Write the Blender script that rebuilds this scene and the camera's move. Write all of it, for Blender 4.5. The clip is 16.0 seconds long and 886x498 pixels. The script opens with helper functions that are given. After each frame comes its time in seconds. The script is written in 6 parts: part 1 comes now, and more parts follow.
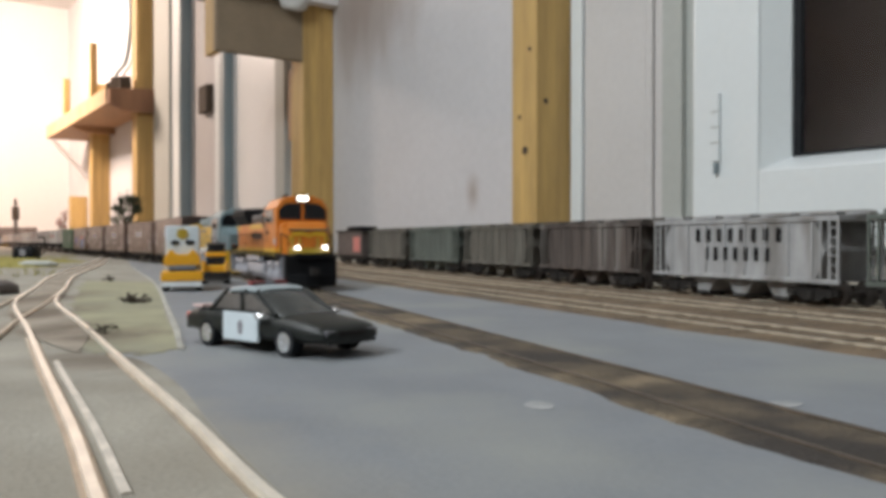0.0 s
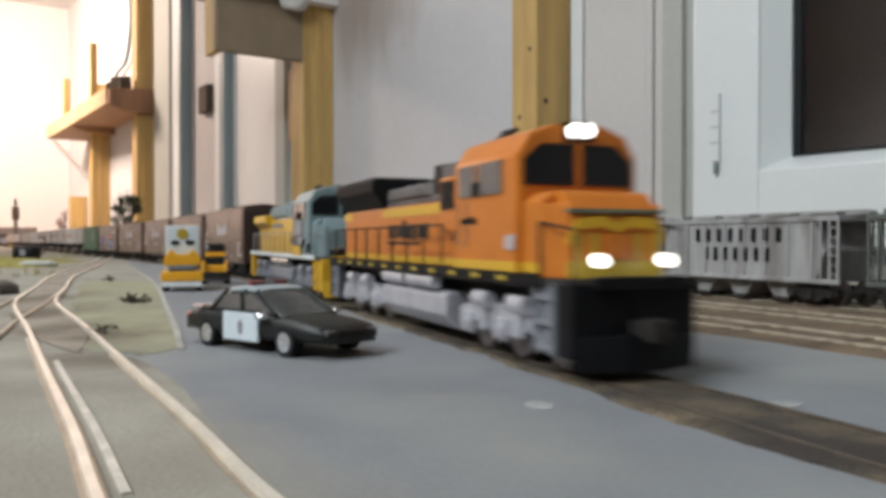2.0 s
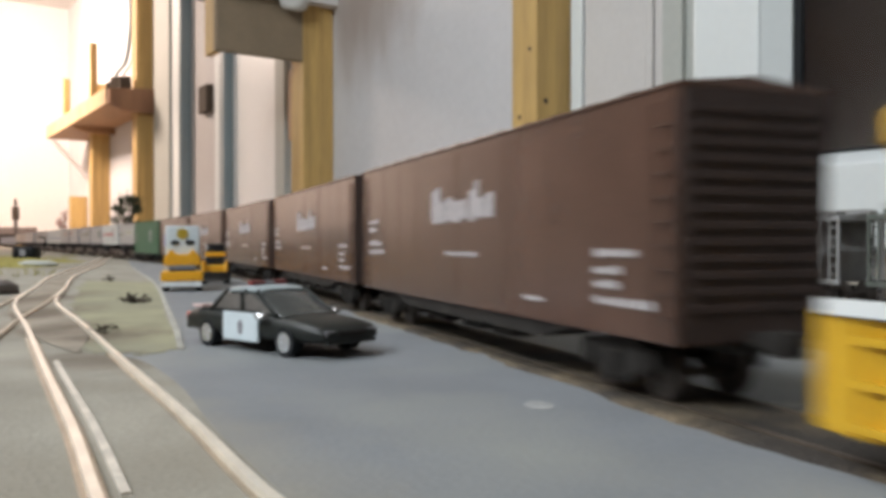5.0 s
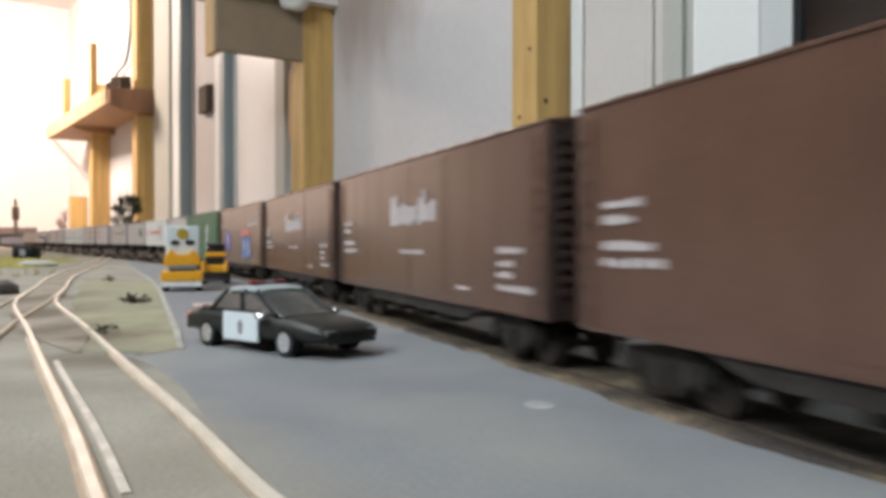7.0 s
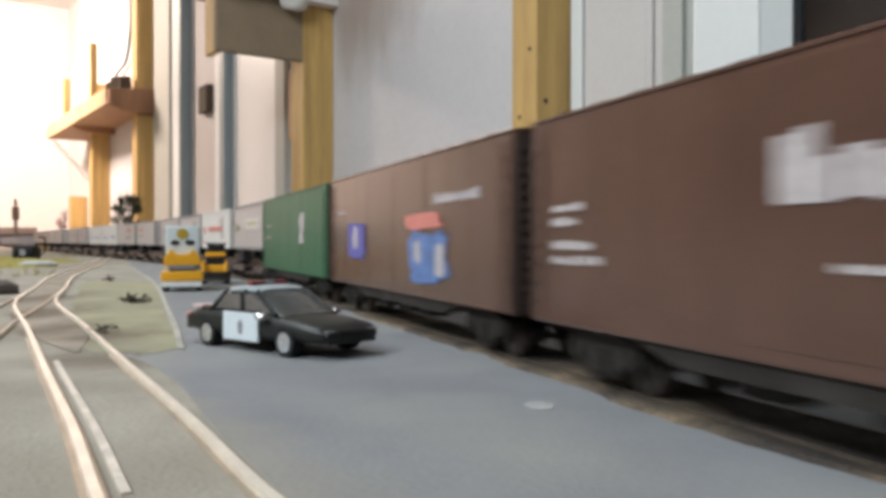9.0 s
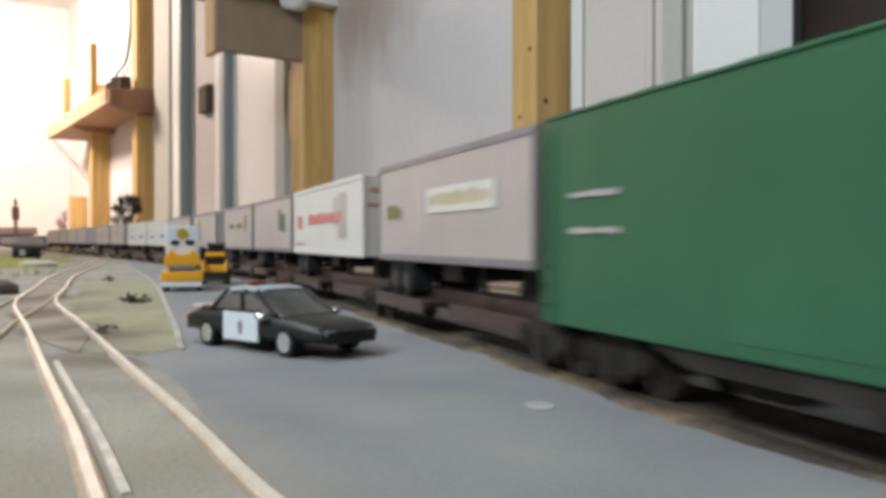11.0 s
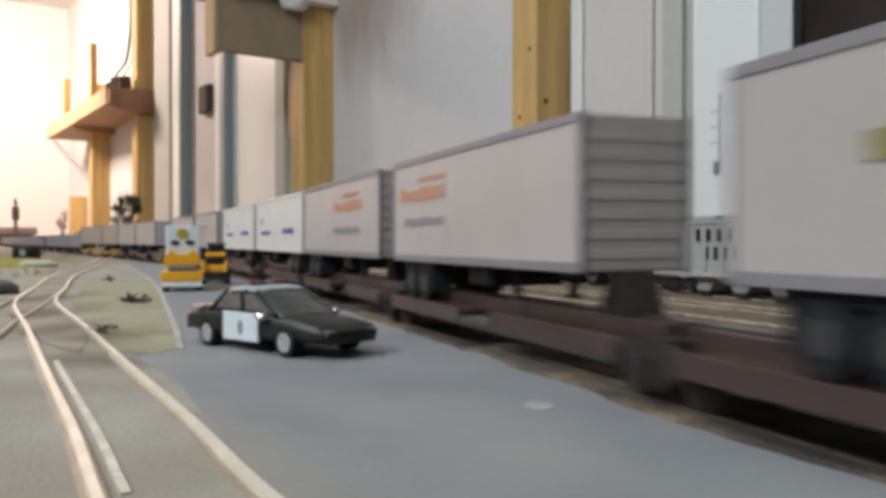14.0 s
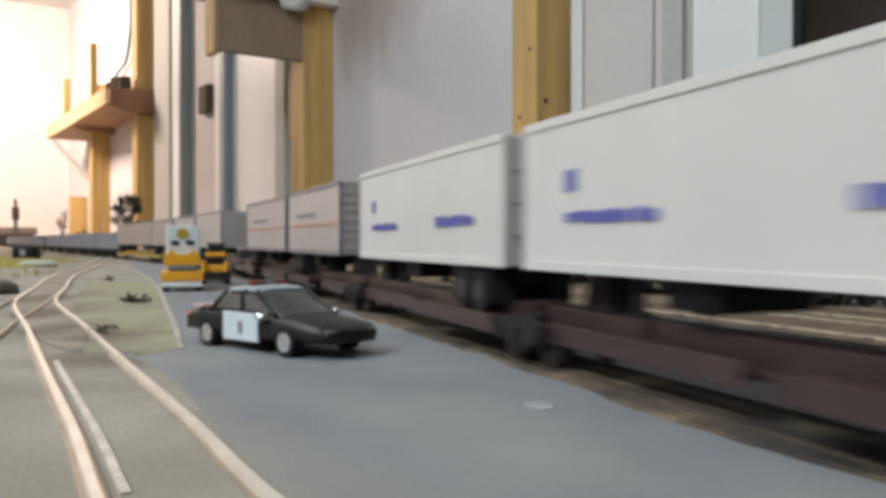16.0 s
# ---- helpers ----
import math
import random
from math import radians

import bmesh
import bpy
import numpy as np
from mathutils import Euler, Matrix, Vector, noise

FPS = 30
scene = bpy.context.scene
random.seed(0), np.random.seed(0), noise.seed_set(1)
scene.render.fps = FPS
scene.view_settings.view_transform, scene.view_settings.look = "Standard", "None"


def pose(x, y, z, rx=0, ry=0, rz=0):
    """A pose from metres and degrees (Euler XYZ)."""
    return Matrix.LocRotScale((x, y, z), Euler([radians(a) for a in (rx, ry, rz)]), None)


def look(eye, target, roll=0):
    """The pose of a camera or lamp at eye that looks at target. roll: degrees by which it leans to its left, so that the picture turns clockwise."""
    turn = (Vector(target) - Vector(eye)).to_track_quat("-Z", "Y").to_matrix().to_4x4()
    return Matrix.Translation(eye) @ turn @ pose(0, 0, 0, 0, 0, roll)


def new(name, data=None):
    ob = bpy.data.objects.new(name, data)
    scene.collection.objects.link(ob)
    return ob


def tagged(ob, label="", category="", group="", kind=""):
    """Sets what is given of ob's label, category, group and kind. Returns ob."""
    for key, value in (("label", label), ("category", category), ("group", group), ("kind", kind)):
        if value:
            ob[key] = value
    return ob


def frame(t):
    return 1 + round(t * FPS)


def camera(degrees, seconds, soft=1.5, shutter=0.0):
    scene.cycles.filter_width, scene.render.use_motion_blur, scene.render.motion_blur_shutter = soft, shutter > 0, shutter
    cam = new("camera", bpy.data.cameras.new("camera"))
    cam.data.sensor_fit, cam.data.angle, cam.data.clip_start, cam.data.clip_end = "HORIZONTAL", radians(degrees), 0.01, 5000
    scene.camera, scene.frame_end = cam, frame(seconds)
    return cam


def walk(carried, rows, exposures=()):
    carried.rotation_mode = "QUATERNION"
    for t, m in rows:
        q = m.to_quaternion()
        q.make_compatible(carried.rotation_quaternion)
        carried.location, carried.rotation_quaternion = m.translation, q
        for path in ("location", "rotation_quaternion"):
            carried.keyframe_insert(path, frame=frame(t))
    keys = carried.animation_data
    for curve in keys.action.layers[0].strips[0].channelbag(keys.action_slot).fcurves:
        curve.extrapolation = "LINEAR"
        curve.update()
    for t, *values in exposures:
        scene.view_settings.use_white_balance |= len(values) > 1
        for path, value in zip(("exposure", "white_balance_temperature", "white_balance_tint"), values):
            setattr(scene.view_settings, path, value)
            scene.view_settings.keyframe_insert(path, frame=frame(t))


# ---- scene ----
cam = camera(56.8, 16.0, soft=4.3, shutter=0.9)
EYE = (0.0, 0.0, 0.0297)
walk(cam, [(0, look(EYE, (0, 10, EYE[2] - 0.1034))), (16, look(EYE, (0, 10, EYE[2] - 0.1034)))],
     [(0, 0.0), (4, 0.02), (6.3, 0.20), (9.2, 0.20), (11.3, 0.10), (13, 0.0), (16, -0.02)])

# ---- light: night outside, a strong warm lamp by the far shelf, ceiling panels over the layout ----
world = bpy.data.worlds.new("room_world")
scene.world = world
world.use_nodes = True
world.node_tree.nodes["Background"].inputs[0].default_value = (0.020, 0.022, 0.028, 1)
world.node_tree.nodes["Background"].inputs[1].default_value = 1.0
scene.view_settings.exposure = 0.0


def area_lamp(name, eye, target, size_x, size_y, watts, colour):
    data = bpy.data.lights.new(name, "AREA")
    data.shape, data.size, data.size_y = "RECTANGLE", size_x, size_y
    data.energy, data.color = watts, colour
    ob = new(name, data)
    ob.matrix_basis = look(eye, target)
    return ob


area_lamp("ceiling_light_near", (-0.75, 0.55, 1.40), (-0.60, 0.60, 0), 1.2, 0.3, 14, (0.90, 0.95, 1.0))
area_lamp("ceiling_light_rear", (-1.25, -0.9, 1.40), (-0.7, -0.4, 0), 1.2, 0.4, 42, (0.86, 0.94, 1.0))
area_lamp("work_lamp_far", (-2.55, 3.65, 1.42), (-1.95, 4.25, 0.62), 0.5, 0.5, 86, (1.0, 0.79, 0.66))


# ---- materials ----
def mat(name, col, rough=0.6, metal=0.0, var=0.12, scale=60.0, bump=0.15, grain=600.0, rand=0.0, stain=None,
        stain_at=0.62, stretch=(1, 1, 1), spec=0.5, coat=0.0):
    m = bpy.data.materials.new(name)
    m.use_nodes = True
    nt = m.node_tree
    b = nt.nodes["Principled BSDF"]
    b.inputs["Roughness"].default_value = rough
    b.inputs["Metallic"].default_value = metal
    b.inputs["Specular IOR Level"].default_value = spec
    b.inputs["Coat Weight"].default_value = coat
    tc = nt.nodes.new("ShaderNodeTexCoord")
    mp = nt.nodes.new("ShaderNodeMapping")
    mp.inputs["Scale"].default_value = stretch
    nt.links.new(tc.outputs["Object"], mp.inputs["Vector"])
    n1 = nt.nodes.new("ShaderNodeTexNoise")
    n1.inputs["Scale"].default_value, n1.inputs["Detail"].default_value = scale, 5
    n2 = nt.nodes.new("ShaderNodeTexNoise")
    n2.inputs["Scale"].default_value, n2.inputs["Detail"].default_value = grain, 3
    for n in (n1, n2):
        nt.links.new(mp.outputs[0], n.inputs["Vector"])
    ramp = nt.nodes.new("ShaderNodeValToRGB")
    ramp.color_ramp.elements[0].position, ramp.color_ramp.elements[1].position = 0.3, 0.7
    lo = [max(0, c * (1 - var * 1.6)) for c in col]
    hi = [min(1, c * (1 + var)) for c in col]
    ramp.color_ramp.elements[0].color, ramp.color_ramp.elements[1].color = (*lo, 1), (*hi, 1)
    mixn = nt.nodes.new("ShaderNodeMath")
    mixn.operation = "MULTIPLY_ADD"
    mixn.inputs[1].default_value = 0.35
    nt.links.new(n2.outputs[0], mixn.inputs[0])
    half = nt.nodes.new("ShaderNodeMath")
    half.operation = "MULTIPLY"
    half.inputs[1].default_value = 0.65
    nt.links.new(n1.outputs[0], half.inputs[0])
    nt.links.new(half.outputs[0], mixn.inputs[2])
    nt.links.new(mixn.outputs[0], ramp.inputs[0])
    last = ramp.outputs[0]
    if stain:
        n3 = nt.nodes.new("ShaderNodeTexNoise")
        n3.inputs["Scale"].default_value, n3.inputs["Detail"].default_value = scale * 0.37, 6
        nt.links.new(mp.outputs[0], n3.inputs["Vector"])
        r3 = nt.nodes.new("ShaderNodeValToRGB")
        r3.color_ramp.elements[0].position, r3.color_ramp.elements[1].position = stain_at - 0.08, stain_at + 0.1
        nt.links.new(n3.outputs[0], r3.inputs[0])
        mx = nt.nodes.new("ShaderNodeMix")
        mx.data_type = "RGBA"
        nt.links.new(r3.outputs[0], mx.inputs["Factor"])
        nt.links.new(last, mx.inputs["A"])
        mx.inputs["B"].default_value = (*stain, 1)
        last = mx.outputs["Result"]
    if rand:
        oi = nt.nodes.new("ShaderNodeObjectInfo")
        mr = nt.nodes.new("ShaderNodeMapRange")
        mr.inputs["To Min"].default_value, mr.inputs["To Max"].default_value = 1 - rand, 1 + rand
        nt.links.new(oi.outputs["Random"], mr.inputs["Value"])
        hs = nt.nodes.new("ShaderNodeHueSaturation")
        nt.links.new(mr.outputs[0], hs.inputs["Value"])
        nt.links.new(last, hs.inputs["Color"])
        last = hs.outputs[0]
    nt.links.new(last, b.inputs["Base Color"])
    if bump:
        bp = nt.nodes.new("ShaderNodeBump")
        bp.inputs["Strength"].default_value, bp.inputs["Distance"].default_value = bump, 1.0 / grain
        nt.links.new(n2.outputs[0], bp.inputs["Height"])
        nt.links.new(bp.outputs[0], b.inputs["Normal"])
    return m


def glow(name, col, power):
    m = bpy.data.materials.new(name)
    m.use_nodes = True
    b = m.node_tree.nodes["Principled BSDF"]
    b.inputs["Base Color"].default_value = (*col, 1)
    b.inputs["Emission Color"].default_value = (*col, 1)
    b.inputs["Emission Strength"].default_value = power
    return m


def glass(name, col, rough=0.02):
    m = bpy.data.materials.new(name)
    m.use_nodes = True
    b = m.node_tree.nodes["Principled BSDF"]
    b.inputs["Base Color"].default_value = (*col, 1)
    b.inputs["Roughness"].default_value = rough
    b.inputs["Transmission Weight"].default_value = 1.0
    b.inputs["IOR"].default_value = 1.45
    return m


def wood(name, col):
    m = mat(name, col, 0.6, var=0.22, scale=7, grain=60, bump=0.25, stretch=(6, 6, 0.35))
    return m


M = {
    "earth": mat("khaki_ground", (0.325, 0.296, 0.243), 0.95, var=0.22, scale=30, grain=900, bump=0.3, stain=(0.225, 0.195, 0.150), stain_at=0.57),
    "road": mat("grey_road_board", (0.196, 0.205, 0.217), 0.62, var=0.10, scale=34, grain=700, bump=0.10, stain=(0.248, 0.252, 0.238), stain_at=0.55, spec=0.35),
    "ballast": mat("brown_ballast", (0.170, 0.118, 0.072), 0.95, var=0.45, scale=50, grain=700, bump=1.0, stain=(0.09, 0.07, 0.05)),
    "ballast_d": mat("dark_dirty_ballast", (0.180, 0.135, 0.085), 0.95, var=0.5, scale=75, grain=800, bump=1.0, stain=(0.038, 0.030, 0.024), stain_at=0.50),
    "tie": mat("dark_brown_tie", (0.150, 0.108, 0.070), 0.9, var=0.3, scale=200, rand=0.3),
    "rail": mat("nickel_silver_rail", (0.90, 0.84, 0.74), 0.32, 0.5, var=0.12, scale=120, grain=900, bump=0.1),
    "rail_pale": mat("pale_weathered_rail", (0.50, 0.43, 0.33), 0.5, 0.2, var=0.3, scale=160, grain=900, bump=0.2),
    "rail_worn": mat("worn_bright_rail", (0.66, 0.60, 0.52), 0.5, 0.2, var=0.25, scale=160, grain=900, bump=0.2),
    "rail_dark": mat("dark_grimy_rail", (0.13, 0.10, 0.075), 0.55, 0.4, var=0.4, scale=90, grain=900, bump=0.2),
    "rail_rust": mat("rail_weathered", (0.42, 0.36, 0.28), 0.42, 0.8, var=0.2, scale=120, grain=900, bump=0.1),
    "bed": mat("brown_track_bed", (0.325, 0.275, 0.215), 0.95, var=0.28, scale=70, grain=900, bump=0.4, stain=(0.20, 0.15, 0.11), stain_at=0.60),
    "line": mat("worn_white_line", (0.41, 0.39, 0.34), 0.8, var=0.25, scale=60, stain=(0.3, 0.28, 0.24), stain_at=0.6),
    "verge": mat("green_khaki_verge", (0.300, 0.280, 0.180), 0.95, var=0.16, scale=45, grain=900, bump=0.3, stain=(0.24, 0.225, 0.16), stain_at=0.57),
    "grass": mat("dry_grass", (0.30, 0.26, 0.06), 0.95, var=0.35, scale=40, grain=900, bump=1.0),
    "wall": mat("white_plaster", (0.60, 0.59, 0.60), 0.8, var=0.05, scale=2.2, grain=60, bump=0.08, stain=(0.50, 0.47, 0.46), stain_at=0.60),
    "wall_end": mat("end_wall_paint", (0.72, 0.69, 0.68), 0.85, var=0.05, scale=1.5, grain=60, bump=0.06),
    "ceil": mat("ceiling_white", (0.75, 0.74, 0.72), 0.9, var=0.04, scale=1.5, grain=50, bump=0.05),
    "floor": mat("room_floor", (0.25, 0.22, 0.19), 0.7, var=0.2, scale=4, grain=60),
    "pine": wood("pine_post", (0.53, 0.345, 0.120)),
    "brown_end": wood("brown_stained_board", (0.30, 0.15, 0.08)),
    # pine with the far lamp's glare put into its colour
    "pine_lamplit": wood("pale_pine_board", (0.62, 0.43, 0.24)),
    "pine_dark": wood("pine_shelf", (0.36, 0.20, 0.105)),
    "chip": mat("shelf_board_end", (0.23, 0.175, 0.115), 0.8, var=0.12, scale=12, grain=150, bump=0.15),
    "upvc": mat("white_window_plastic", (0.72, 0.75, 0.75), 0.35, var=0.03, scale=3, grain=80, bump=0.03),
    "panel": mat("off_white_panel", (0.60, 0.57, 0.55), 0.7, var=0.06, scale=3, grain=90, bump=0.06),
    # white raised to carry the lamp's glare on a glossy panel
    "bright": mat("glossy_white_panel", (0.82, 0.81, 0.80), 0.28, var=0.04, scale=3, grain=90, bump=0.03, spec=0.7),
    "trim": mat("grey_trim", (0.42, 0.43, 0.40), 0.6, var=0.06, scale=4, grain=90, bump=0.05),
    # plain blue-grey; on the door frames it paints their shaded near sides
    "blue": mat("blue_grey_metal_edge", (0.22, 0.27, 0.29), 0.4, var=0.08, scale=5, grain=90, bump=0.05),
    "rubber": mat("black_rubber", (0.013, 0.014, 0.016), 0.75, var=0.2, scale=30, bump=0.1, spec=0.25),
    "pane": glass("window_glass", (0.85, 0.88, 0.9)),
    # brown with darker blotches paints the room mirrored in the night glass
    "night": mat("night_backdrop", (0.36, 0.29, 0.26), 0.9, var=0.25, scale=3, grain=20, stain=(0.17, 0.12, 0.10), stain_at=0.56),
    "orange": mat("orange_paint", (0.57, 0.165, 0.014), 0.42, var=0.10, scale=90, grain=900, bump=0.05, coat=0.1),
    "yellow": mat("yellow_paint", (0.62, 0.355, 0.020), 0.42, var=0.09, scale=90, grain=900, bump=0.05, coat=0.1),
    "olive": mat("nose_yellow_paint", (0.43, 0.30, 0.03), 0.45, var=0.12, scale=90, grain=900, bump=0.05),
    "teal": mat("harbour_grey_paint", (0.165, 0.222, 0.232), 0.45, var=0.10, scale=90, grain=900, bump=0.05),
    "brownish": mat("dark_grey_paint", (0.098, 0.078, 0.070), 0.5, var=0.4, scale=80, grain=900, bump=0.05),
    "flag": mat("pale_grey_paint", (0.30, 0.29, 0.30), 0.5, var=0.35, scale=60, grain=900, bump=0.05),
    "roof_grime": mat("grimy_roof_paint", (0.135, 0.118, 0.112), 0.6, var=0.35, scale=70, grain=900, bump=0.1),
    "black": mat("black_paint", (0.006, 0.006, 0.007), 0.6, var=0.3, scale=90, grain=900, bump=0.08, spec=0.2),
    "dark": mat("dark_underframe", (0.030, 0.026, 0.023), 0.8, var=0.4, scale=120, grain=900, bump=0.2, spec=0.25),
    "silver": mat("silver_paint", (0.50, 0.49, 0.52), 0.45, 0.35, var=0.15, scale=90, grain=900, bump=0.08),
    "grey": mat("mid_grey_paint", (0.20, 0.205, 0.225), 0.5, var=0.15, scale=90, grain=900, bump=0.08),
    "white": mat("white_paint", (0.72, 0.73, 0.72), 0.45, var=0.05, scale=60, grain=900, bump=0.04),
    "winglass": mat("dark_cab_glass", (0.012, 0.013, 0.015), 0.12, var=0.1, scale=40, bump=0.0, spec=0.7),
    "boxcar": mat("brown_boxcar_paint", (0.090, 0.045, 0.031), 0.27, var=0.16, scale=40, grain=1200, bump=0.04, rand=0.08, spec=0.85),
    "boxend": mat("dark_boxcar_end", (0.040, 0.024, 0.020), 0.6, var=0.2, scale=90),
    "green": mat("green_boxcar_paint", (0.026, 0.112, 0.055), 0.45, var=0.12, scale=40, grain=1200, bump=0.04),
    "letter": mat("faded_white_lettering", (0.44, 0.40, 0.40), 0.6, var=0.15, scale=300),
    "trailer": mat("silver_trailer_skin", (0.47, 0.435, 0.418), 0.40, 0.25, var=0.07, scale=40, grain=900, bump=0.04, rand=0.06),
    "trailer_w": mat("white_trailer_skin", (0.60, 0.585, 0.55), 0.45, var=0.05, scale=40, grain=900, bump=0.04),
    "trailer_t": mat("tan_trailer_skin", (0.42, 0.35, 0.30), 0.5, var=0.08, scale=40, grain=900, bump=0.04),
    "trailer_roof": mat("dull_aluminium_trim", (0.27, 0.26, 0.28), 0.45, 0.4, var=0.12, scale=60),
    "contain": mat("grey_container_skin", (0.30, 0.30, 0.335), 0.5, var=0.12, scale=40, rand=0.12),
    "spine": mat("maroon_brown_flatcar", (0.058, 0.036, 0.032), 0.36, var=0.3, scale=60, grain=900, bump=0.1),
    "yflat": mat("yellow_flatcar", (0.50, 0.32, 0.07), 0.6, var=0.15, scale=60),
    "red": mat("red_lettering", (0.58, 0.19, 0.16), 0.55, var=0.1, scale=200),
    "orange_l": mat("orange_lettering", (0.52, 0.25, 0.16), 0.55, var=0.1, scale=200),
    "blue_l": mat("blue_lettering", (0.10, 0.10, 0.36), 0.55, var=0.1, scale=200),
    "yellow_l": mat("yellow_lettering", (0.21, 0.180, 0.06), 0.55, var=0.1, scale=200),
    "cream_l": mat("cream_lettering", (0.42, 0.37, 0.22), 0.55, var=0.1, scale=200),
    "green_l": mat("dark_green_lettering", (0.13, 0.16, 0.11), 0.55, var=0.1, scale=200),
    "grey_l": mat("grey_lettering", (0.24, 0.23, 0.25), 0.55, var=0.1, scale=200),
    "hop_grey": mat("pale_grey_hopper", (0.34, 0.335, 0.33), 0.6, var=0.18, scale=50, grain=900, bump=0.08, stain=(0.17, 0.155, 0.14), stain_at=0.60, stretch=(3, 3, 0.6)),
    "hop_dirty": mat("weathered_hopper", (0.120, 0.110, 0.090), 0.75, var=0.35, scale=50, grain=900, bump=0.12, stain=(0.10, 0.085, 0.07), stretch=(3, 3, 0.6)),
    "hop_brown": mat("brown_hopper", (0.085, 0.066, 0.056), 0.75, var=0.4, scale=50, grain=900, bump=0.12, stain=(0.24, 0.22, 0.2), stretch=(4, 4, 0.4)),
    "hop_green": mat("grey_green_hopper", (0.105, 0.118, 0.100), 0.75, var=0.25, scale=50, grain=900, bump=0.12),
    "wheel": mat("blackened_wheel", (0.09, 0.075, 0.066), 0.5, 0.6, var=0.25, scale=200),
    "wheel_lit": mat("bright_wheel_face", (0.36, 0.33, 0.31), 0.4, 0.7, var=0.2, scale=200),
    "chrome": mat("chrome_hub", (0.75, 0.76, 0.78), 0.25, 0.9, var=0.05, scale=300),
    "car_black": mat("black_car_paint", (0.015, 0.017, 0.015), 0.42, var=0.2, scale=200, bump=0.03, spec=0.35),
    "car_white": mat("white_door_paint", (0.62, 0.68, 0.71), 0.4, var=0.05, scale=200, bump=0.03),
    "car_roof": mat("pale_blue_grey_roof", (0.34, 0.385, 0.40), 0.35, var=0.08, scale=200, bump=0.03),
    "car_glass": mat("smoked_car_window", (0.055, 0.058, 0.056), 0.22, var=0.15, scale=200, bump=0.0),
    "toy_yellow": mat("toy_orange_yellow", (0.80, 0.38, 0.018), 0.4, var=0.08, scale=200, bump=0.03),
    "scuff": mat("chalky_scuff", (0.30, 0.30, 0.295), 0.85, var=0.15, scale=200),
    "bar_red": mat("dull_red_lens", (0.22, 0.045, 0.045), 0.3, var=0.1, scale=300, bump=0.0),
    "pink": mat("pale_pink_paper", (0.62, 0.45, 0.42), 0.6, var=0.1, scale=200),
    # grey paints reflected light on cab panes, and the toy car's pale interior
    "side_glass": mat("grey_side_window", (0.14, 0.125, 0.115), 0.25, var=0.15, scale=200, bump=0.0),
    "dim_rim": mat("dull_dark_rim", (0.055, 0.053, 0.055), 0.5, 0.3, var=0.2, scale=200),
    "leaf": mat("dark_green_foliage", (0.035, 0.05, 0.022), 0.8, var=0.4, scale=90),
    "redleaf": mat("dark_red_foliage", (0.22, 0.05, 0.035), 0.8, var=0.3, scale=90),
    "bark": mat("twig_bark", (0.07, 0.05, 0.035), 0.9, var=0.3, scale=200),
    "lamp": glow("headlight_glow", (1.0, 0.95, 0.85), 4.0),
}


def dust_over(m, dust):
    """Khaki dust drifted over the road board from its verge, thinning out over three centimetres."""
    nt = m.node_tree
    b = nt.nodes["Principled BSDF"]
    old = b.inputs["Base Color"].links[0].from_socket
    tc = nt.nodes.new("ShaderNodeTexCoord")
    dot = nt.nodes.new("ShaderNodeVectorMath")
    dot.operation = "DOT_PRODUCT"
    dot.inputs[1].default_value = (0.82, 0.573, 0)
    nt.links.new(tc.outputs["Object"], dot.inputs[0])
    ns = nt.nodes.new("ShaderNodeTexNoise")
    ns.inputs["Scale"].default_value, ns.inputs["Detail"].default_value = 55, 6
    nt.links.new(tc.outputs["Object"], ns.inputs["Vector"])
    add = nt.nodes.new("ShaderNodeMath")
    add.operation = "MULTIPLY_ADD"
    add.inputs[1].default_value = 0.022
    nt.links.new(ns.outputs[0], add.inputs[0])
    nt.links.new(dot.outputs["Value"], add.inputs[2])
    mr = nt.nodes.new("ShaderNodeMapRange")
    mr.interpolation_type = "SMOOTHSTEP"
    mr.inputs["From Min"].default_value, mr.inputs["From Max"].default_value = 0.044, 0.068
    nt.links.new(add.outputs[0], mr.inputs["Value"])
    mx = nt.nodes.new("ShaderNodeMix")
    mx.data_type = "RGBA"
    nt.links.new(mr.outputs[0], mx.inputs["Factor"])
    mx.inputs["A"].default_value = (*dust, 1)
    nt.links.new(old, mx.inputs["B"])
    nt.links.new(mx.outputs["Result"], b.inputs["Base Color"])


dust_over(M["road"], (0.258, 0.240, 0.203))


